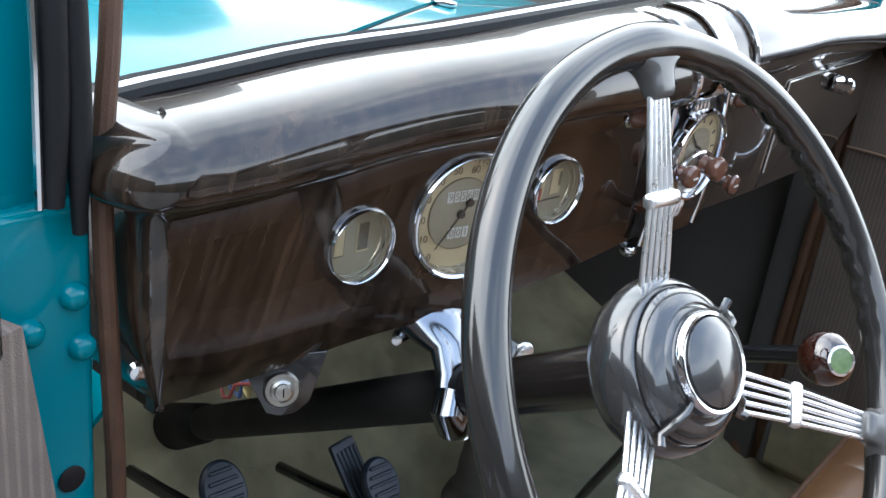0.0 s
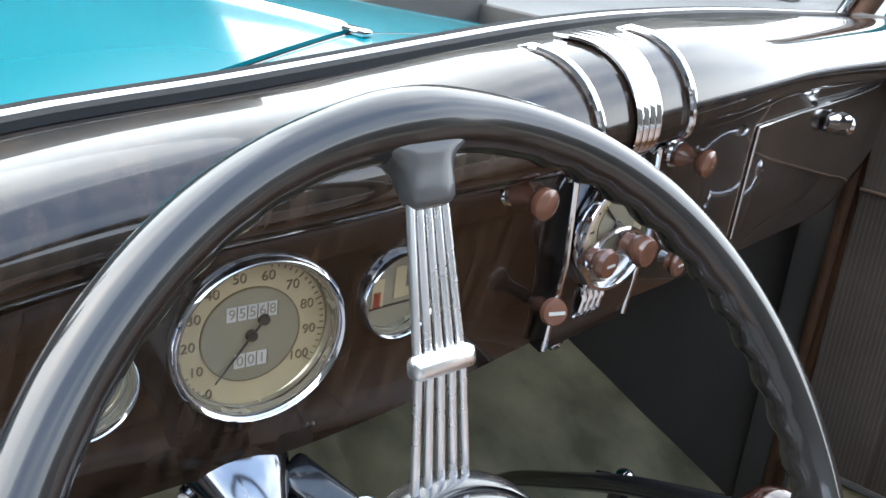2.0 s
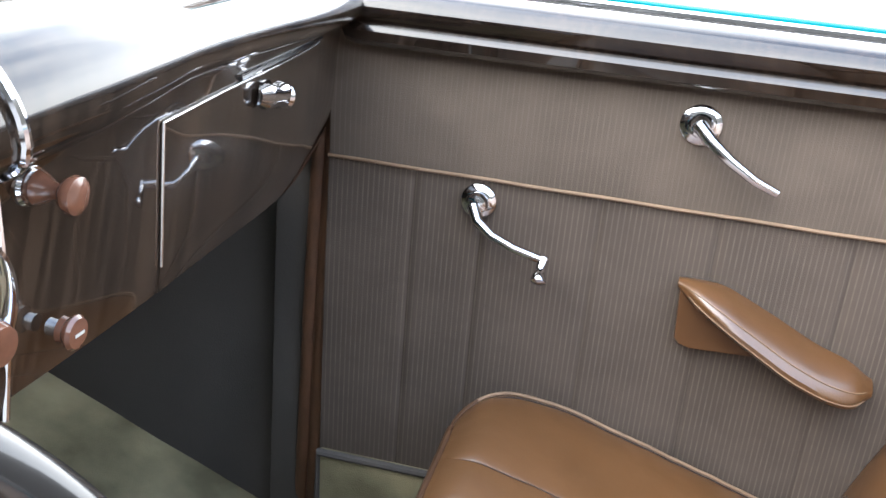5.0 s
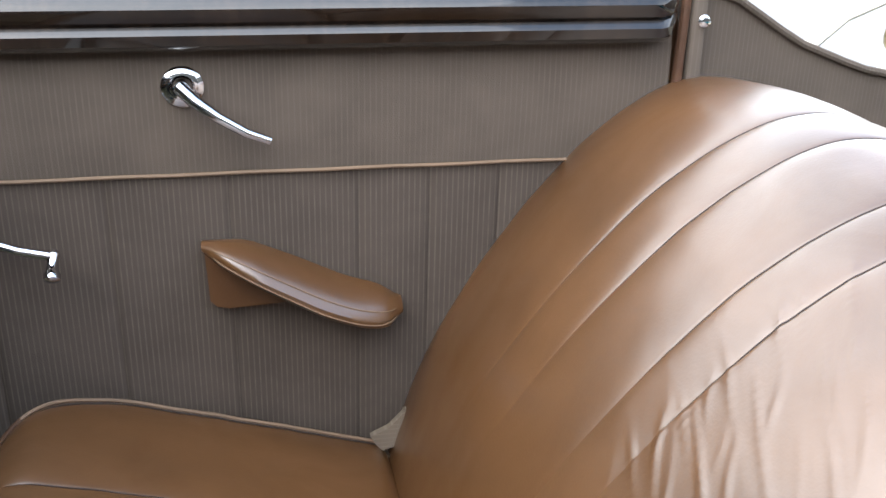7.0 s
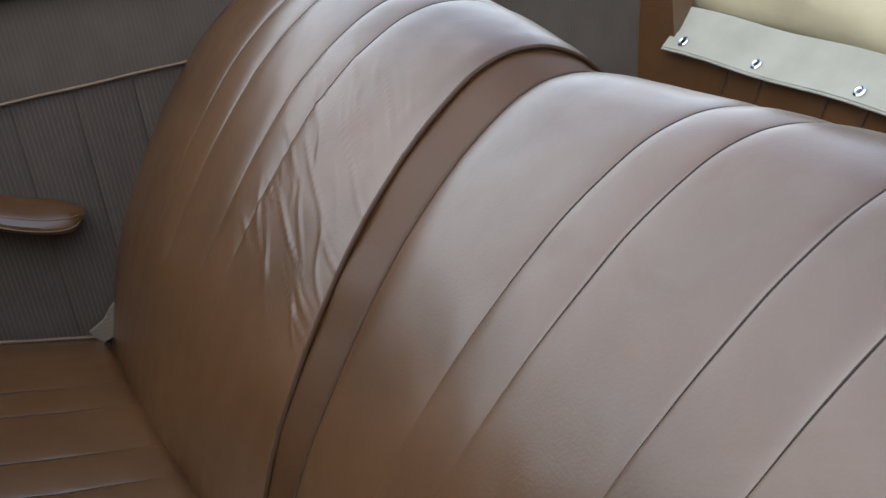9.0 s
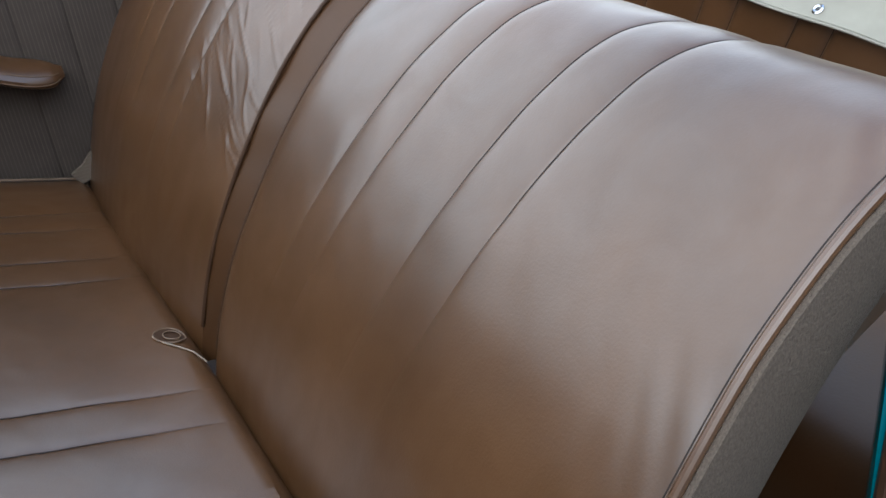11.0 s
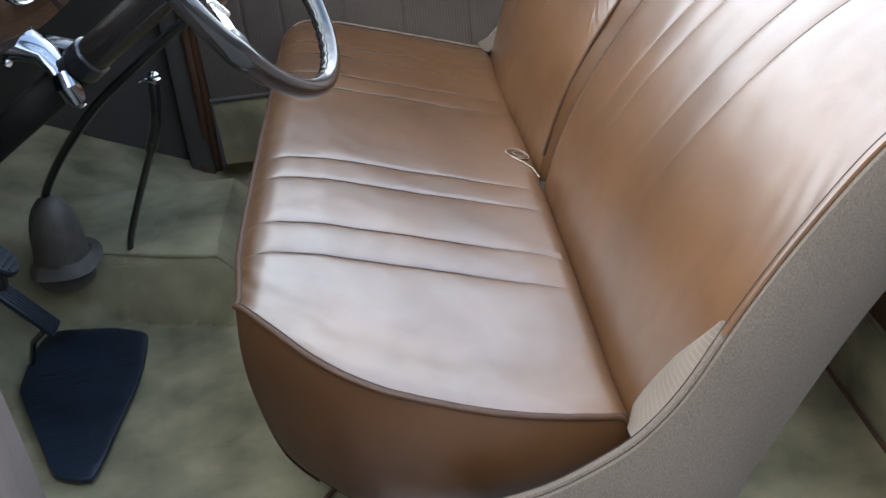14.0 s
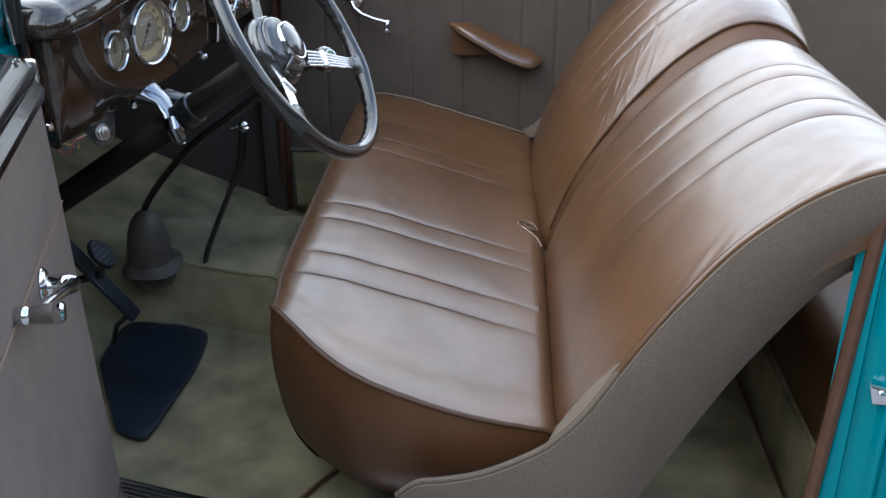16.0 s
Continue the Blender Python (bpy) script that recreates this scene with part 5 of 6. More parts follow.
def front_seat():
    root = thing("front_seat", (0.55, 0.66, 0.02), "brown leather bench seat with split folding backrest", "car seat")
    seat_cushion(root)
    seat_back(root, -0.044, 0.640, (0.492, 0.427, 0.304, 0.229), "backrest", "pleated leather backrest, driver's half", 0.003, 1)
    seat_back(root, 0.700, 1.352, (1.102, 1.026, 0.917, 0.862), "backrest", "creased leather backrest, passenger's half", 0.022, 2)
    # gusset in the split: it slopes from the passenger's half down to the driver's
    prof = spline(BACK[:14], 60)

    def gus(u, v):
        k = round(u * 60)
        a, b = prof[max(0, k - 1)], prof[min(60, k + 1)]
        t = Vector((b[0] - a[0], 0, b[1] - a[1])).normalized()
        down = 0.004 + 0.055 * (1 - v) ** 1.3 + 0.003 * noise.noise(Vector((u * 14, v * 2, 7.0)))
        return (prof[k][0] + t.z * down, 0.626 + 0.078 * v, prof[k][1] - t.x * down)
    part("gusset", sheet(gus, 60, 8, thick=0.01), DARKLEATHER, root, "leather gusset between the backrests, darkened for shade")
    # cloth side of the driver's backrest
    out = [(0.385, 0.212), (0.410, 0.234), (0.444, 0.239), (0.492, 0.250), (0.542, 0.274), (0.584, 0.302), (0.624, 0.349), (0.661, 0.412), (0.690, 0.458), (0.722, 0.504), (0.770, 0.566), (0.810, 0.604), (0.849, 0.634), (0.885, 0.654), (0.925, 0.669), (0.975, 0.672), (1.03, 0.648)]
    rear = [(0.388, 0.150), (0.402, 0.112), (0.460, 0.090), (0.540, 0.086), (0.620, 0.096), (0.680, 0.165), (0.740, 0.275), (0.800, 0.382), (0.842, 0.444), (0.885, 0.503), (0.930, 0.540), (0.985, 0.562), (1.040, 0.590)]
    upper, lower = spline(out, 80), spline(rear, 80)

    def flank(u, v):
        (ax, az), (bx, bz) = upper[round(u * 80)], lower[round(u * 80)]
        turn = max(0.0, min(1.0, (bx - 0.60) / 0.10))
        puff = 0.004 * math.sin(math.pi * v) + 0.0012 * noise.noise(Vector((u * 9, v * 4, 2.0)))
        return (ax + (bx - ax) * v, -0.049 + 0.047 * turn * v ** 1.7 - puff, az + (bz - az) * v)
    side = part("side_panel", sheet(flank, 80, 14, thick=0.008), SIDECLOTH, root, "tan flecked twill side")
    line = spline(out, 60)
    part("side_piping", tube([(x - 0.001, -0.048, z + 0.002) for x, z in line[:26]], 0.0042, 8), SIDECLOTH, side, "cloth covered piping")
    part("side_piping", tube([(x - 0.001, -0.048, z + 0.002) for x, z in line[25:]], 0.0040, 10), LEATHER, side, "leather piping")
    part("piping_seam", tube([(x - 0.003, -0.043, z + 0.003) for x, z in line], 0.0006, 6), THREAD, side)
    # cloth that closes the foot of the backrest, from the piping in over the leather
    inner = resample([(0.664, -0.030, 0.410), (0.652, -0.008, 0.382), (0.634, 0.016, 0.345), (0.614, 0.038, 0.299), (0.600, 0.050, 0.264), (0.596, 0.042, 0.246)], 20)
    outer = resample([(0.664, -0.040, 0.412), (0.640, -0.044, 0.376), (0.618, -0.046, 0.341), (0.598, -0.046, 0.317), (0.584, -0.046, 0.302), (0.575, -0.046, 0.296)], 20)

    def tuck(u, v):
        k = round(u * 20)
        p, q = Vector(inner[k]), Vector(outer[k])
        w = p + (q - p) * v
        return w + Vector((-0.006, 0, 0.004)) * math.sin(math.pi * min(0.9, v + 0.1))
    part("corner_cloth", sheet(tuck, 20, 6, thick=0.006), TUCKCLOTH, side, "tan cloth tucked at the corner")
    part("corner_hem", tube(inner[1:-1], 0.0016, 6), TANPIPE, side)
    part("corner_cloth", prism([(0.568, 0.281), (0.590, 0.291), (0.610, 0.312), (0.630, 0.340), (0.642, 0.332), (0.615, 0.268), (0.58, 0.260)], Matrix(((1, 0, 0, 0), (0, 0, 1, 1.294), (0, 1, 0, 0), (0, 0, 0, 1))), 0.012, 0.003), TUCKCLOTH, root, "pale cloth tucked at the corner")
    # belt slot at the root of the backrest
    def drape(x, y, lift):
        """A point on the cushion near its rear edge."""
        return (x, y, 0.394 - 0.30 * (x - 0.20) - 0.024 * max(0.0, (x - 0.574) / 0.025) ** 2 + lift)

    def oval(a, b, dx, lift):
        return [drape(0.566 + dx + a * math.cos(q), 0.683 + b * math.sin(q), lift) for q in np.linspace(0, 2 * math.pi, 25)[:-1]]
    ring = part("release_cup", tube(oval(0.018, 0.0185, 0, 0.0020), 0.0011, 8, closed=True), TANPIPE, root, "oval slot with pale edge")
    bm = bmesh.new()
    bm.faces.new([bm.verts.new(p) for p in oval(0.018, 0.0185, 0, 0.0016)])
    part("slot_floor", bm, PIPING, ring)
    part("eyelet", tube(oval(0.010, 0.0105, 0.003, 0.0024), 0.0009, 8, closed=True), TANPIPE, ring)
    way = [(0.547, 0.684), (0.550, 0.675), (0.558, 0.664), (0.570, 0.652), (0.582, 0.641), (0.592, 0.630)]
    part("slot_piping", tube([drape(x, y, 0.0018) for x, y in way], 0.0011, 8), PALEPIPE, ring)
    # dark block put in for the shade of the opening between cushion and backrests
    part("gap_shade", block((0.030, 0.075, 0.030), pose(0.598, 0.640, 0.224), 0.008), THREAD, root)


front_seat()


# ---- rear of the cabin ----
def rear():
    q = thing("quarter_panel", (1.3, 1.38, 0.10), "taupe cloth side panel beside the rear seat", "trim panel", kind="structure")

    def top(x):
        return lerp_table(x, [(0.92, 0.815), (0.99, 0.792), (1.08, 0.740), (1.18, 0.703), (1.30, 0.677), (1.46, 0.648), (1.9, 0.61)])

    def fn(u, v):
        x = 0.926 + 0.95 * u
        return (x, DY + 0.006 + 0.05 * min(1, u * 3), 0.05 + (top(x) - 0.05) * v)
    part("cloth", sheet(fn, 60, 10, thick=0.02), CLOTH_LIGHTENED, q, "taupe cloth")
    part("top_binding", tube([(x, DY + 0.004 + 0.05 * min(1, (x - 0.926) / 0.95 * 3), top(x)) for x in np.linspace(0.926, 1.87, 30)], 0.005, 8), CLOTH_LIGHTENED, q)
    part("jamb", block((0.07, 0.016, 0.74), pose(0.918, DY + 0.026, 0.40), 0.003), DARKLEATHER, q, "brown windlace jamb")
    part("edge_strip", block((0.018, 0.012, 0.74), pose(0.936, DY - 0.001, 0.44), 0.004), CLOTH_LIGHTENED, q)
    for p in ((0.941, DY - 0.006, 0.772), (1.352, DY + 0.042, 0.640)):
        part("stud", lathe([(0.007, -0.002), (0.007, 0.002), (0.004, 0.004), (0.0055, 0.007), (0, 0.009)], frame_at(p, (0, -1, 0)), 18), CHROME, q, "chrome press stud")
    # rear seat
    s = thing("rear_seat", (1.4, 0.7, 0.02), "brown leather rear bench with upright pleats", "car seat")

    pleats = (1.20, 1.135, 1.015, 0.948, 0.828, 0.762, 0.642, 0.575, 0.455, 0.388, 0.268, 0.20)
    rc = columns(-0.02, 1.40, pleats, 0.012)

    def back(u, v):
        y = rc[round(u * (len(rc) - 1))]
        d = sum(groove(abs(y - g), 0.009) for g in pleats)
        k = 1.29 - max(0.45, y)
        z = 0.16 + (0.30 - 0.153 * k + 0.13 * min(1.0, max(0.0, (y - 1.315) / 0.02))) * v
        return (1.642 + 0.17 * k + 0.16 * (z - 0.455 + 0.153 * k) + d, y + 0.08 * (0.6 - v), z)
    rb = part("backrest", sheet(back, len(rc) - 1, 10, thick=-0.05), LEATHER, s, "upright pleated leather back")
    for g in pleats:
        u = rc.index(round(g, 5)) / (len(rc) - 1)
        part("seam", tube([back(u, v / 10) for v in range(11)], 0.0010, 6), THREAD, rb)

    front = spline([(0.995, 0.135), (0.985, 0.20), (0.984, 0.255), (0.998, 0.292), (1.04, 0.312), (1.15, 0.305), (1.40, 0.270), (1.70, 0.225)], 40)

    def cush(u, v):
        x, z = front[round(v * 40)]
        return (x, 0.02 + 1.33 * u, z + 0.002 * noise.noise(Vector((u * 14, v * 6, 2.0))))
    part("cushion", sheet(cush, 60, 40, thick=-0.02), DARKLEATHER, s, "leather rear cushion")
    part("heel_board", block((0.024, 1.33, 0.165), pose(0.998, 0.68, 0.065), 0.006), CARPET, s, "carpeted heel board")
    part("board_binding", tube([(0.984, 0.03, 0.143), (0.984, 1.33, 0.143)], 0.003, 8), CARPET, s)
    # rear footwell carpet
    fl = part("floor_rear", block((0.14, 1.30, 0.02), pose(0.93, 0.70, -0.016), 0.003), CARPET)
    tagged(fl, "olive carpet in the rear footwell", "carpet", kind="structure")
    part("seam", tube([(0.980, 0.05, 0.003), (0.980, 1.3, 0.003)], 0.003, 8), WINDLACE, fl)
    # canvas flap of the folded top
    t = thing("folded_top", (1.66, 0.8, 0.40), "tan canvas flap and folded cream convertible top", "convertible top")

    def flap(u, v):
        y = 1.29 - 1.25 * u
        return (1.616 + 0.17 * (1.29 - y) + 0.075 * v, y + 0.012 * v, 0.455 - 0.153 * (1.29 - y) + 0.058 * v + 0.002 * math.sin(u * 30) - 0.004 * math.sin(math.pi * v))
    part("flap", sheet(flap, 60, 8, thick=0.004), CANVAS, t, "tan canvas flap")
    rng = random.Random(5)
    fray = bmesh.new()
    for k in range(26):
        p = Vector(flap(0.0, rng.uniform(0.45, 1.0)))
        tube([p, p + Vector((rng.uniform(-0.006, 0.004), 0.006 + rng.random() * 0.010, rng.uniform(-0.004, 0.004)))], [0.0012, 0.0003], 4, bm=fray)
    part("frayed_edge", fray, CANVAS, t, "frayed threads")
    part("hem", tube([flap(u, 0.0) for u in np.linspace(0, 1, 30)], 0.0025, 8), CANVAS, t)
    part("stitched_band", sheet(lambda u, v: tuple(Vector(flap(u, 0.03 + 0.42 * v)) + Vector((-0.001, 0, 0.002))), 60, 4, thick=0.001), CANVAS, t, "doubled canvas edge")
    for y in (1.256, 1.11, 0.93, 0.76):
        p = Vector(flap((1.29 - y) / 1.25, 0.24)) + Vector((-0.001, 0, 0.0025))
        m = frame_at(p, (-0.61, 0, 0.79))
        e = part("eyelet", lathe([(0.0105, -0.001), (0.0105, 0.0020), (0.0075, 0.0035), (0.0050, 0.002)], m, 24), CHROME, t, "chrome snap eyelet")
        part("stud", lathe([(0.0050, 0.0), (0.0045, 0.002), (0, 0.0022)], m, 16), BLACK, e)

    def roll(u, v):
        y = 1.36 - 1.3 * u
        a = 2 * math.pi * v
        r = 0.085 + 0.010 * noise.noise(Vector((y * 6, math.cos(a) * 1.5, math.sin(a) * 1.5)))
        return (1.79 + 0.19 * u + r * math.cos(a), y, 0.535 - 0.19 * u + r * 0.8 * math.sin(a))
    part("roll", sheet(roll, 50, 24), CANVAS_YELLOW, t, "folded cream canvas")
    b = thing("top_frame", (1.25, 1.40, 0.70), "ivory painted folding bows of the convertible top", "top frame")
    part("bow", tube([(1.10, 1.405, 0.690), (1.18, 1.41, 0.755), (1.27, 1.415, 0.790), (1.42, 1.41, 0.800)], 0.014, 12, flat=0.5), IVORYPAINT, b)
    part("bow", tube([(1.20, 1.405, 0.665), (1.34, 1.41, 0.725), (1.50, 1.41, 0.775), (1.66, 1.40, 0.79)], 0.013, 12, flat=0.5), IVORYPAINT, b)

    def bag(u, v):
        a = 2 * math.pi * v
        x = 1.30 + 0.66 * u
        r = 0.075 * math.sin(math.pi * min(0.97, u * 0.92 + 0.06)) ** 0.5
        r *= 1 + 0.22 * noise.noise(Vector((x * 9, math.cos(a), math.sin(a)))) + 0.10 * math.sin(x * 60 + 2.5 * math.sin(a))
        return (x, 1.46 + r * 0.8 * math.cos(a) - 0.05 * u, 0.725 - 0.06 * u + r * math.sin(a))
    part("canvas_bag", sheet(bag, 60, 24), CANVAS_YELLOW, b, "bunched cream canvas")
    part("strap", tube([(1.55, 1.37, 0.74), (1.58, 1.38, 0.80), (1.62, 1.44, 0.82)], 0.010, 8, flat=0.25), CANVAS, b)
    bp = thing("body_side", (1.5, 1.46, 0.3), "teal body side behind the cloth panel", "car body", kind="structure")
    part("skin", block((1.2, 0.02, 0.62), pose(1.5, 1.53, 0.20), 0.01), TEAL, bp)
    wr = part("wall_rear", block((0.03, 1.5, 0.60), pose(1.90, 0.68, 0.22), 0.01), TEAL)
    tagged(wr, "teal body panel behind the folded top", "car body", kind="structure")


rear()


# ---- driver's side ----
def driver_side():
    j = thing("door_post", (-0.11, 0.06, 0.0), "teal hinge post with bolts and rubber seals", "door post", kind="structure")
    part("face", block((0.03, 0.16, 0.95), pose(-0.107, 0.015, 0.42), 0.004), TEAL, j)
    part("step", block((0.018, 0.085, 0.70), pose(-0.090, 0.052, 0.42), 0.006, 3), TEAL, j)
    for y, z in ((0.081, 0.713), (0.085, 0.679), (0.053, 0.698)):
        part("bolt", lathe([(0.0088, -0.003), (0.0088, 0.001), (0.0075, 0.005), (0.0045, 0.0075), (0, 0.0085)], frame_at((-0.081, y, z), (1, 0, 0)), 20), TEAL, j, "teal painted bolt")
    part("hole", lathe([(0.009, -0.001), (0.009, 0.001), (0, 0.001)], frame_at((-0.0805, 0.076, 0.589), (1, 0, 0)), 18), BLACK, j)
    part("seal", tube([(-0.070, 0.064, 0.775), (-0.072, 0.068, 0.83), (-0.078, 0.072, 0.92), (-0.085, 0.075, 1.02)], [0.006, 0.008, 0.008, 0.008], 12), BLACKRUBBER, j, "black rubber seal")
    part("seal", tube([(-0.068, 0.078, 0.757), (-0.070, 0.080, 0.82), (-0.078, 0.082, 0.92), (-0.086, 0.083, 1.02)], [0.004, 0.0075, 0.0075, 0.0075], 12), BLACKRUBBER, j, "black rubber seal")
    part("chrome_edge", tube([(-0.068, 0.055, 0.776), (-0.072, 0.058, 0.85), (-0.084, 0.062, 1.02)], 0.0025, 8), CHROME, j)
    part("windlace", tube([(-0.082, 0.108, 0.02), (-0.078, 0.108, 0.35), (-0.076, 0.104, 0.60), (-0.076, 0.098, 0.73), (-0.078, 0.098, 0.79), (-0.084, 0.108, 0.85), (-0.096, 0.122, 0.95), (-0.106, 0.128, 1.02)], 0.0062, 10), WINDLACE, j, "brown windlace")
    part("dash_screw", lathe([(0.006, -0.002), (0.005, 0.003), (0, 0.004)], frame_at((-0.070, 0.116, 0.655), (0.9, -0.4, 0)), 16), CHROME, j)
    # sill with chrome tread plate
    sill = thing("sill_driver", (0.4, 0.06, 0.05), "door sill with a chrome tread plate", "sill", kind="structure")
    way = spline([(-0.10, 0.135), (-0.04, 0.117), (0.03, 0.097), (0.10, 0.079), (0.20, 0.062), (0.32, 0.052), (0.45, 0.048)], 40)

    def run(u, out, z):
        x, y = way[round(u * 40)]
        return (x, y - out, z)
    sec = [(-0.004, -0.05), (-0.004, 0.082), (0.004, 0.090), (0.118, 0.090), (0.128, 0.080), (0.128, -0.06)]
    part("body", sheet(lambda u, v: run(u, *sec[round(v * 5)]), 40, 5), BOARD, sill)
    plate = [(0.0, 0.091), (0.001, 0.0965), (0.006, 0.0985), (0.044, 0.0985), (0.050, 0.0965), (0.051, 0.091)]
    tr = part("tread", sheet(lambda u, v: run(u, *plate[round(v * 5)]), 40, 5), CHROME, sill, "chrome tread plate")
    for k in range(4):
        part("ridge", tube([run(u, 0.013 + 0.008 * k, 0.0990) for u in np.linspace(0, 1, 21)], 0.0016, 8), CHROME, tr)
    part("binding", tube([run(u, -0.012, 0.060) for u in np.linspace(0, 1, 21)], 0.005, 8), WINDLACE, sill, "brown carpet binding")
    part("carpet_edge", sheet(lambda u, v: run(u, -0.006 - 0.012 * v, 0.062 - 0.062 * v), 40, 4, thick=0.004), CARPET, sill, "carpet turned up at the sill")
    # latch post
    b = thing("latch_post", (0.96, -0.04, 0.0), "teal latch post with a chrome striker", "door post", kind="structure")
    part("face", sheet(lambda u, v: (0.935 + 0.008 * v + 0.13 * u, -0.05 - 0.05 * u + 0.007 * math.sin(u * 19) + 0.003 * math.sin(u * 43), -0.05 + 0.70 * v), 60, 10, thick=0.03), TEAL, b)
    part("windlace", tube([(0.905, -0.042, 0.0), (0.912, -0.042, 0.23), (0.926, -0.042, 0.46), (0.938, -0.042, 0.66)], 0.009, 10), WINDLACE, b, "brown windlace")
    st = part("striker", prism([(-0.016, 0.010), (0.012, 0.006), (0.014, -0.012), (-0.010, -0.014)], frame_at((0.965, -0.062, 0.400), (-0.3, -1, 0.1)), 0.010, 0.002), CHROME, b, "chrome striker plate")
    part("striker_pin", lathe([(0.004, 0.0), (0.004, 0.014), (0, 0.015)], frame_at((0.962, -0.066, 0.402), (-0.3, -1, 0.1)), 14), CHROME, st)
    part("rear_trim", block((0.02, 0.02, 0.5), pose(1.02, -0.02, 0.30), 0.004), CLOTH_LIGHTENED, b)
    # body side behind
    side = part("body_side", block((1.0, 0.03, 0.70), pose(1.52, -0.115, 0.28), 0.01), TEAL)
    tagged(side, "teal body side behind the driver's door", "car body", kind="structure")


driver_side()


def driver_door():
    """The open door: its inner face looks back at the seat."""
    d = Vector((0.26, -0.966, 0)).normalized()
    root = thing("driver_door", (-0.044, 0.064, 0.05), "open car door trimmed in taupe cloth with wood rail", "car door")
    nrm = Vector((0.966, 0.26, 0)).normalized()
    M = Matrix((d, Vector((0, 0, 1)), nrm)).transposed().to_4x4()
    M.translation = Vector((-0.044, 0.064, 0))

    def at(s, z, o=0.0):
        return M @ Vector((s, z, o))

    def front(z):
        return lerp_table(z, [(0.0, -0.07), (0.2, -0.039), (0.4, -0.008), (0.58, 0.018), (0.76, 0.046), (0.8, 0.052)])
    part("upper_panel", sheet(lambda u, v: at(front(0.582 + 0.15 * v) + (0.90 - front(0.60)) * u, 0.582 + 0.15 * v), 20, 6, thick=-0.03), CLOTH_DOOR_LIGHTENED, root, "taupe cloth")
    part("lower_panel", sheet(lambda u, v: at(front(0.02 + 0.562 * v) + (0.90 - front(0.3)) * u, 0.02 + 0.562 * v), 40, 12, thick=-0.03), CLOTH_DOOR_LIGHTENED, root, "taupe cloth")
    part("belt_piping", tube([at(front(0.6) + 0.86 * k / 12, 0.582, 0.001) for k in range(13)], 0.0018, 8), TANPIPE, root)
    sec = [(-0.040, 0.790), (-0.026, 0.799), (-0.012, 0.801), (-0.001, 0.796), (0.006, 0.788), (0.008, 0.779), (0.006, 0.773), (0.009, 0.769), (0.014, 0.762), (0.014, 0.753), (0.008, 0.745), (0.0, 0.742)]
    part("garnish_rail", sheet(lambda u, v: at(0.060 + 0.84 * u, sec[round(v * 11)][1] - 0.022, sec[round(v * 11)][0] - 0.018 * max(0, 1 - u / 0.02) ** 2), 60, 11, thick=0.003), DOORWOOD, root, "dark woodgrain rail with a thin clear coat")
    part("end_cap", block((0.012, 0.05, 0.05), M @ pose(0.066, 0.748, -0.016), 0.005), CHROME, root)
    for s in (0.10, 0.36):
        part("screw", lathe([(0.0055, -0.002), (0.005, 0.001), (0, 0.002)], Matrix.Translation(at(s, 0.780, -0.006)), 14), CHROME, root)
    part("skin", block((0.82, 0.80, 0.012), M @ pose(0.50, 0.37, -0.085), 0.004), TEAL, root, "teal door skin")
    part("edge", block((0.012, 0.66, 0.05), M @ pose(0.052, 0.41, -0.058), 0.003), TEAL, root)
    c = part("window_crank", lathe([(0.0215, 0.0), (0.0215, 0.002), (0.018, 0.006), (0.013, 0.008), (0.0115, 0.020), (0.0120, 0.030), (0.009, 0.037), (0, 0.039)], M @ pose(0.208, 0.554, 0.0), 36), CHROME, root, "chrome window crank")
    part("crank_arm", tube([at(0.206, 0.555, 0.030), at(0.228, 0.560, 0.033), at(0.270, 0.574, 0.031), at(0.312, 0.585, 0.025), at(0.340, 0.589, 0.020)], [0.0105, 0.0095, 0.0075, 0.0068, 0.0070], 14, flat=0.75), CHROME, c)
    kn = M @ pose(0.343, 0.588, 0.002)
    part("crank_knob", lathe([(0.0, -0.004), (0.0085, -0.003), (0.0098, 0.0), (0.0095, 0.010), (0.0080, 0.012)], kn, 24), CHROME, c)
    part("knob_grip", lathe([(0.0080, 0.012), (0.0088, 0.016), (0.0104, 0.030), (0.0106, 0.034)], kn, 24), NICKEL, c, "dull grey grip")
    part("knob_cap", lathe([(0.0106, 0.034), (0.0112, 0.036), (0.0112, 0.042), (0.0085, 0.0445), (0, 0.045)], kn, 24), CHROME, c)


driver_door()


# ---- floor mat ----
def heel_mat():
    out = [(-0.262, 0.762), (-0.135, 0.735), (-0.100, 0.722), (-0.088, 0.695), (-0.080, 0.580), (-0.098, 0.348), (-0.115, 0.338), (-0.160, 0.352), (-0.170, 0.370), (-0.268, 0.560), (-0.280, 0.590), (-0.285, 0.730)]
    for _ in range(2):
        # cut the corners twice to round them
        out = [q for a, b in zip(out, out[1:] + out[:1]) for q in ((a[0] * 0.75 + b[0] * 0.25, a[1] * 0.75 + b[1] * 0.25), (a[0] * 0.25 + b[0] * 0.75, a[1] * 0.25 + b[1] * 0.75))]
    bm = prism(out, pose(0, 0, 0.004), 0.006, 0.002)
    bmesh.ops.triangulate(bm, faces=bm.faces[:])
    for _ in range(4):
        bmesh.ops.subdivide_edges(bm, edges=[e for e in bm.edges if e.calc_length() > 0.02], cuts=1)
    for v in bm.verts:
        v.co.z += 0.006 + 0.006 * noise.noise(Vector((v.co.x * 16, v.co.y * 8, 5.0)))
    tagged(part("heel_mat", bm, RUBBER, sharp=25), "blue-black rubber heel mat on the carpet", "floor mat")


heel_mat()


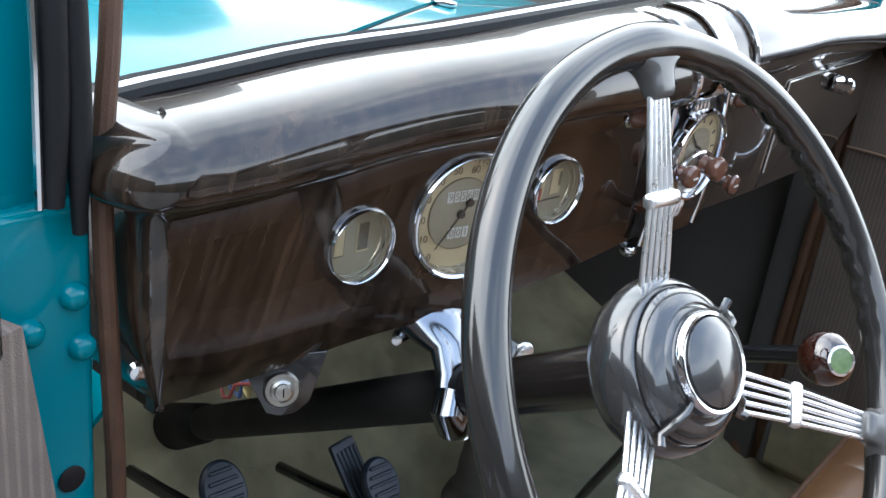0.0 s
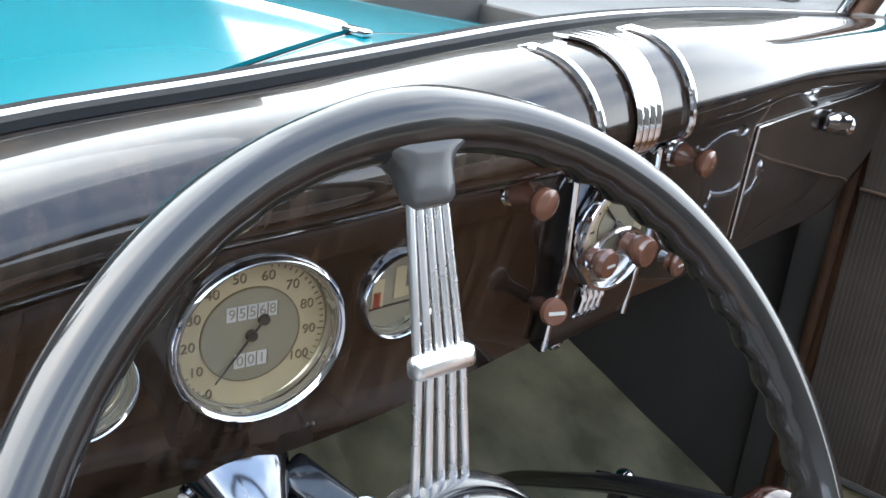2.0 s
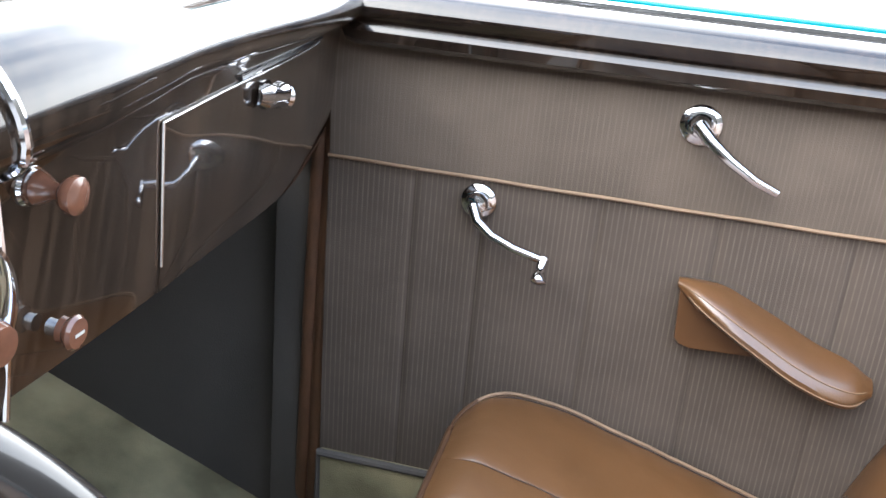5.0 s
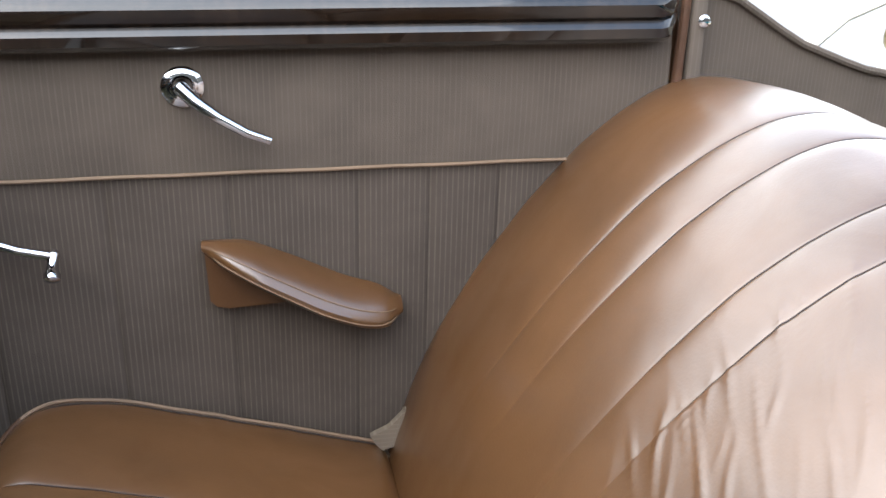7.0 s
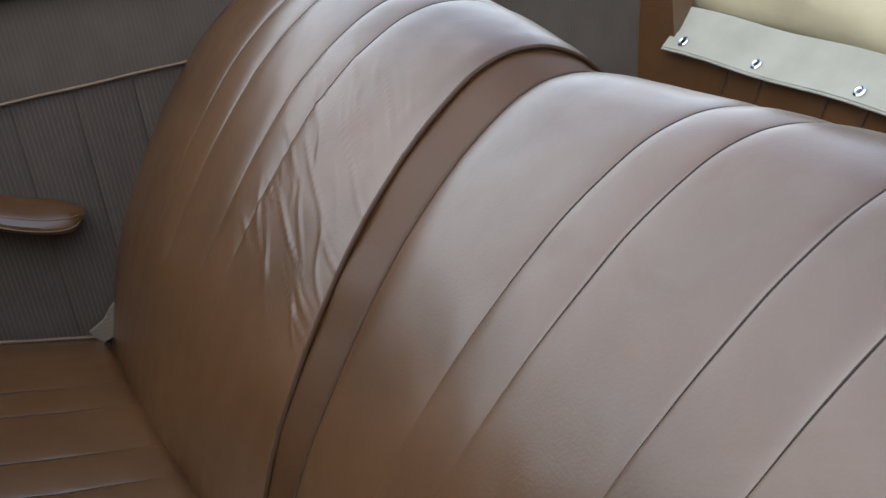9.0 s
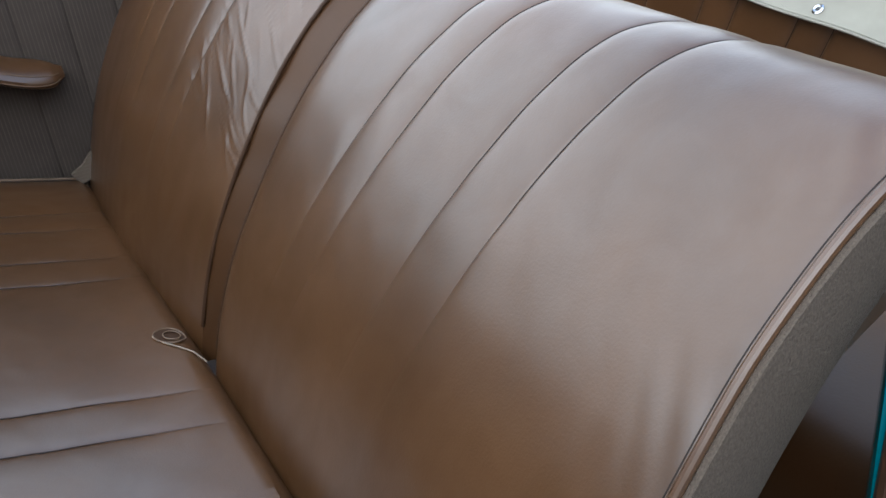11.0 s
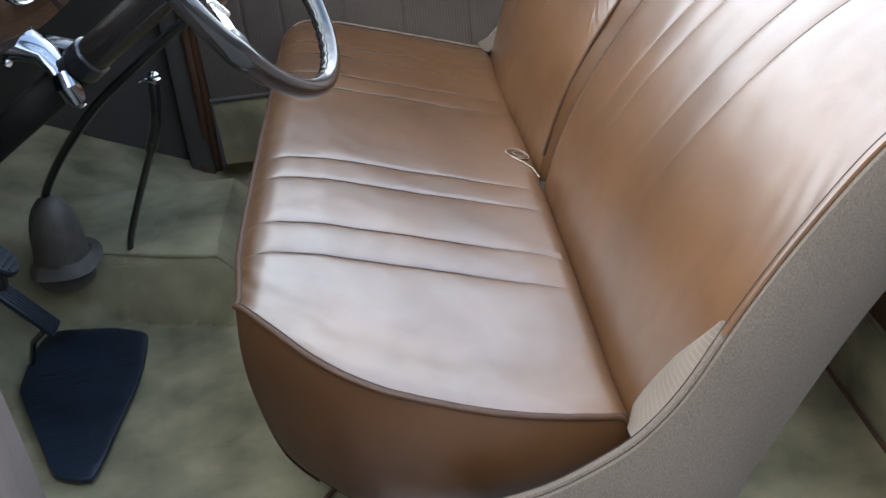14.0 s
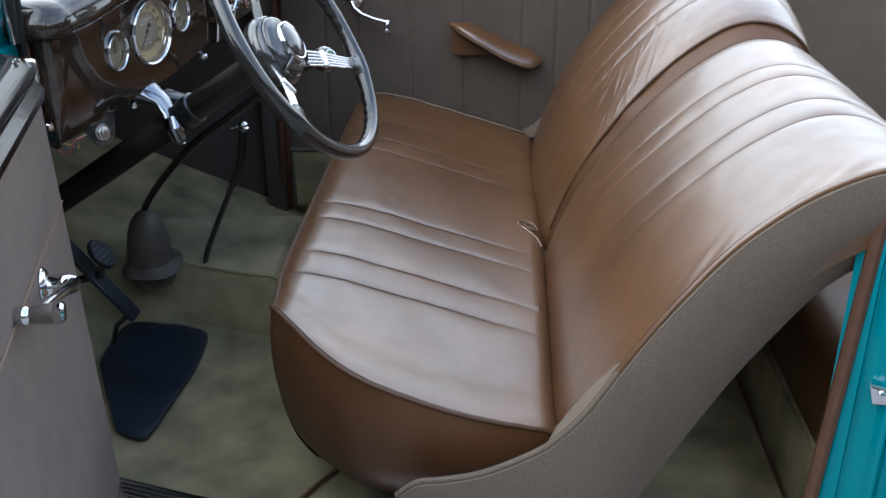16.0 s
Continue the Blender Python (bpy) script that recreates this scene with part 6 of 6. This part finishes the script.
# ---- bonnet and windscreen ----
def hood_z(x, y):
    c = 0.765 - 0.24 * (y - 0.77) ** 2 - 1.1 * max(0.0, abs(y - 0.77) - 0.36) ** 2
    return c - 0.02 * max(0.0, -x - 0.45) + 0.016 * min(1, max(0, (-0.12 - x) / 0.2))


def bonnet():
    root = thing("bonnet", (-0.8, 0.77, 0.6), "glossy teal bonnet and cowl of the car", "bonnet")

    def gap_x(y):
        return -0.309 - 0.085 * max(0.0, 1 - abs(y - 0.77) / 0.40) ** 1.6

    def cowl(u, v):
        y = 0.05 + 1.36 * u
        x0 = face_x(max(0.17, y)) - 0.098
        return (x0 + (gap_x(y) + 0.0035 - x0) * v, y, hood_z(x0 + (gap_x(y) - x0) * v, y))
    part("cowl", sheet(cowl, 60, 12, thick=0.004), TEAL, root, "teal cowl")

    def half(sign):
        def fn(u, v):
            y = 0.77 + sign * (0.003 + 0.60 * u)
            x0 = gap_x(y) - 0.0035
            return (x0 - (1.25 + x0) * v, 0.77 + (y - 0.77) * (1 - 0.35 * v), hood_z(x0 - (1.25 + x0) * v, y))
        return sheet(fn, 40, 24, thick=0.004)
    part("half", half(1), TEAL, root)
    part("half", half(-1), TEAL, root)
    part("gap", tube([(gap_x(y), y, hood_z(gap_x(y), y) - 0.0045) for y in np.linspace(0.12, 1.40, 61)], 0.0045, 8), BLACK, root)
    hinge = part("hinge_strip", tube([(-0.390, 0.77, hood_z(-0.39, 0.77) + 0.003), (-0.41, 0.77, hood_z(-0.4, 0.77) + 0.005), (-0.8, 0.77, hood_z(-0.8, 0.77) + 0.005), (-1.2, 0.77, hood_z(-1.2, 0.77) + 0.004)], [0.003, 0.0055, 0.0055, 0.005], 10), CHROME, root, "chrome centre hinge")
    part("hinge_foot", block((0.035, 0.014, 0.008), pose(-0.385, 0.77, hood_z(-0.385, 0.77) + 0.004), 0.003), CHROME, hinge)
    for s in (-1, 1):
        part("fender", sheet(lambda u, v, s=s: (-0.5 - 0.9 * v, 0.77 + s * (0.60 + 0.28 * u), 0.30 + 0.14 * math.sin(math.pi * v) - 0.30 * u * u), 14, 14, thick=0.006), TEAL, root, "teal front wing")


bonnet()


def windscreen():
    root = thing("windscreen", (-0.08, 0.72, 0.85), "raked windscreen in a chrome frame with black seal", "windscreen", kind="structure")
    ys = np.linspace(0.13, 1.40, 40)
    base = [(face_x(max(0.165, y)) - 0.094, y, smooth_table(y, TOP) + 0.004) for y in ys]
    part("seal", tube([(x + 0.011, y, z + 0.001) for x, y, z in base], 0.0065, 8), BLACKRUBBER, root)
    part("chrome_frame", tube([(x, y, z + 0.003) for x, y, z in base], 0.0038, 8), CHROME, root)
    part("outer_seal", tube([(x - 0.009, y, z + 0.002) for x, y, z in base], 0.0045, 8), BLACKRUBBER, root)

    def glass(u, v):
        k = round(u * 39)
        x, y, z = base[k]
        return (x + 0.13 * v, y, z + 0.27 * v)
    g = part("pane", sheet(glass, 39, 4), SCREEN, root)
    g.visible_shadow = False
    for y, s in ((1.395, 1), (0.128, -1)):
        x, z = face_x(max(0.165, y)) - 0.094, smooth_table(y, TOP)
        if s > 0:
            part("pillar", tube([(x + 0.02, y - 0.012, z - 0.05), (x + 0.030, y - 0.004, z + 0.01), (x + 0.08, y + 0.004, z + 0.13), (x + 0.14, y + 0.01, z + 0.27)], 0.014, 12), WINDLACE, root, "brown inner pillar")
            part("pillar_chrome", tube([(x + 0.005, y - 0.014, z + 0.0), (x + 0.06, y - 0.012, z + 0.13), (x + 0.12, y - 0.01, z + 0.27)], 0.008, 12), CHROME, root)
            part("pillar_teal", tube([(x + 0.05, y + 0.018, z - 0.02), (x + 0.10, y + 0.024, z + 0.11), (x + 0.16, y + 0.03, z + 0.27)], 0.010, 12), TEAL, root)


windscreen()
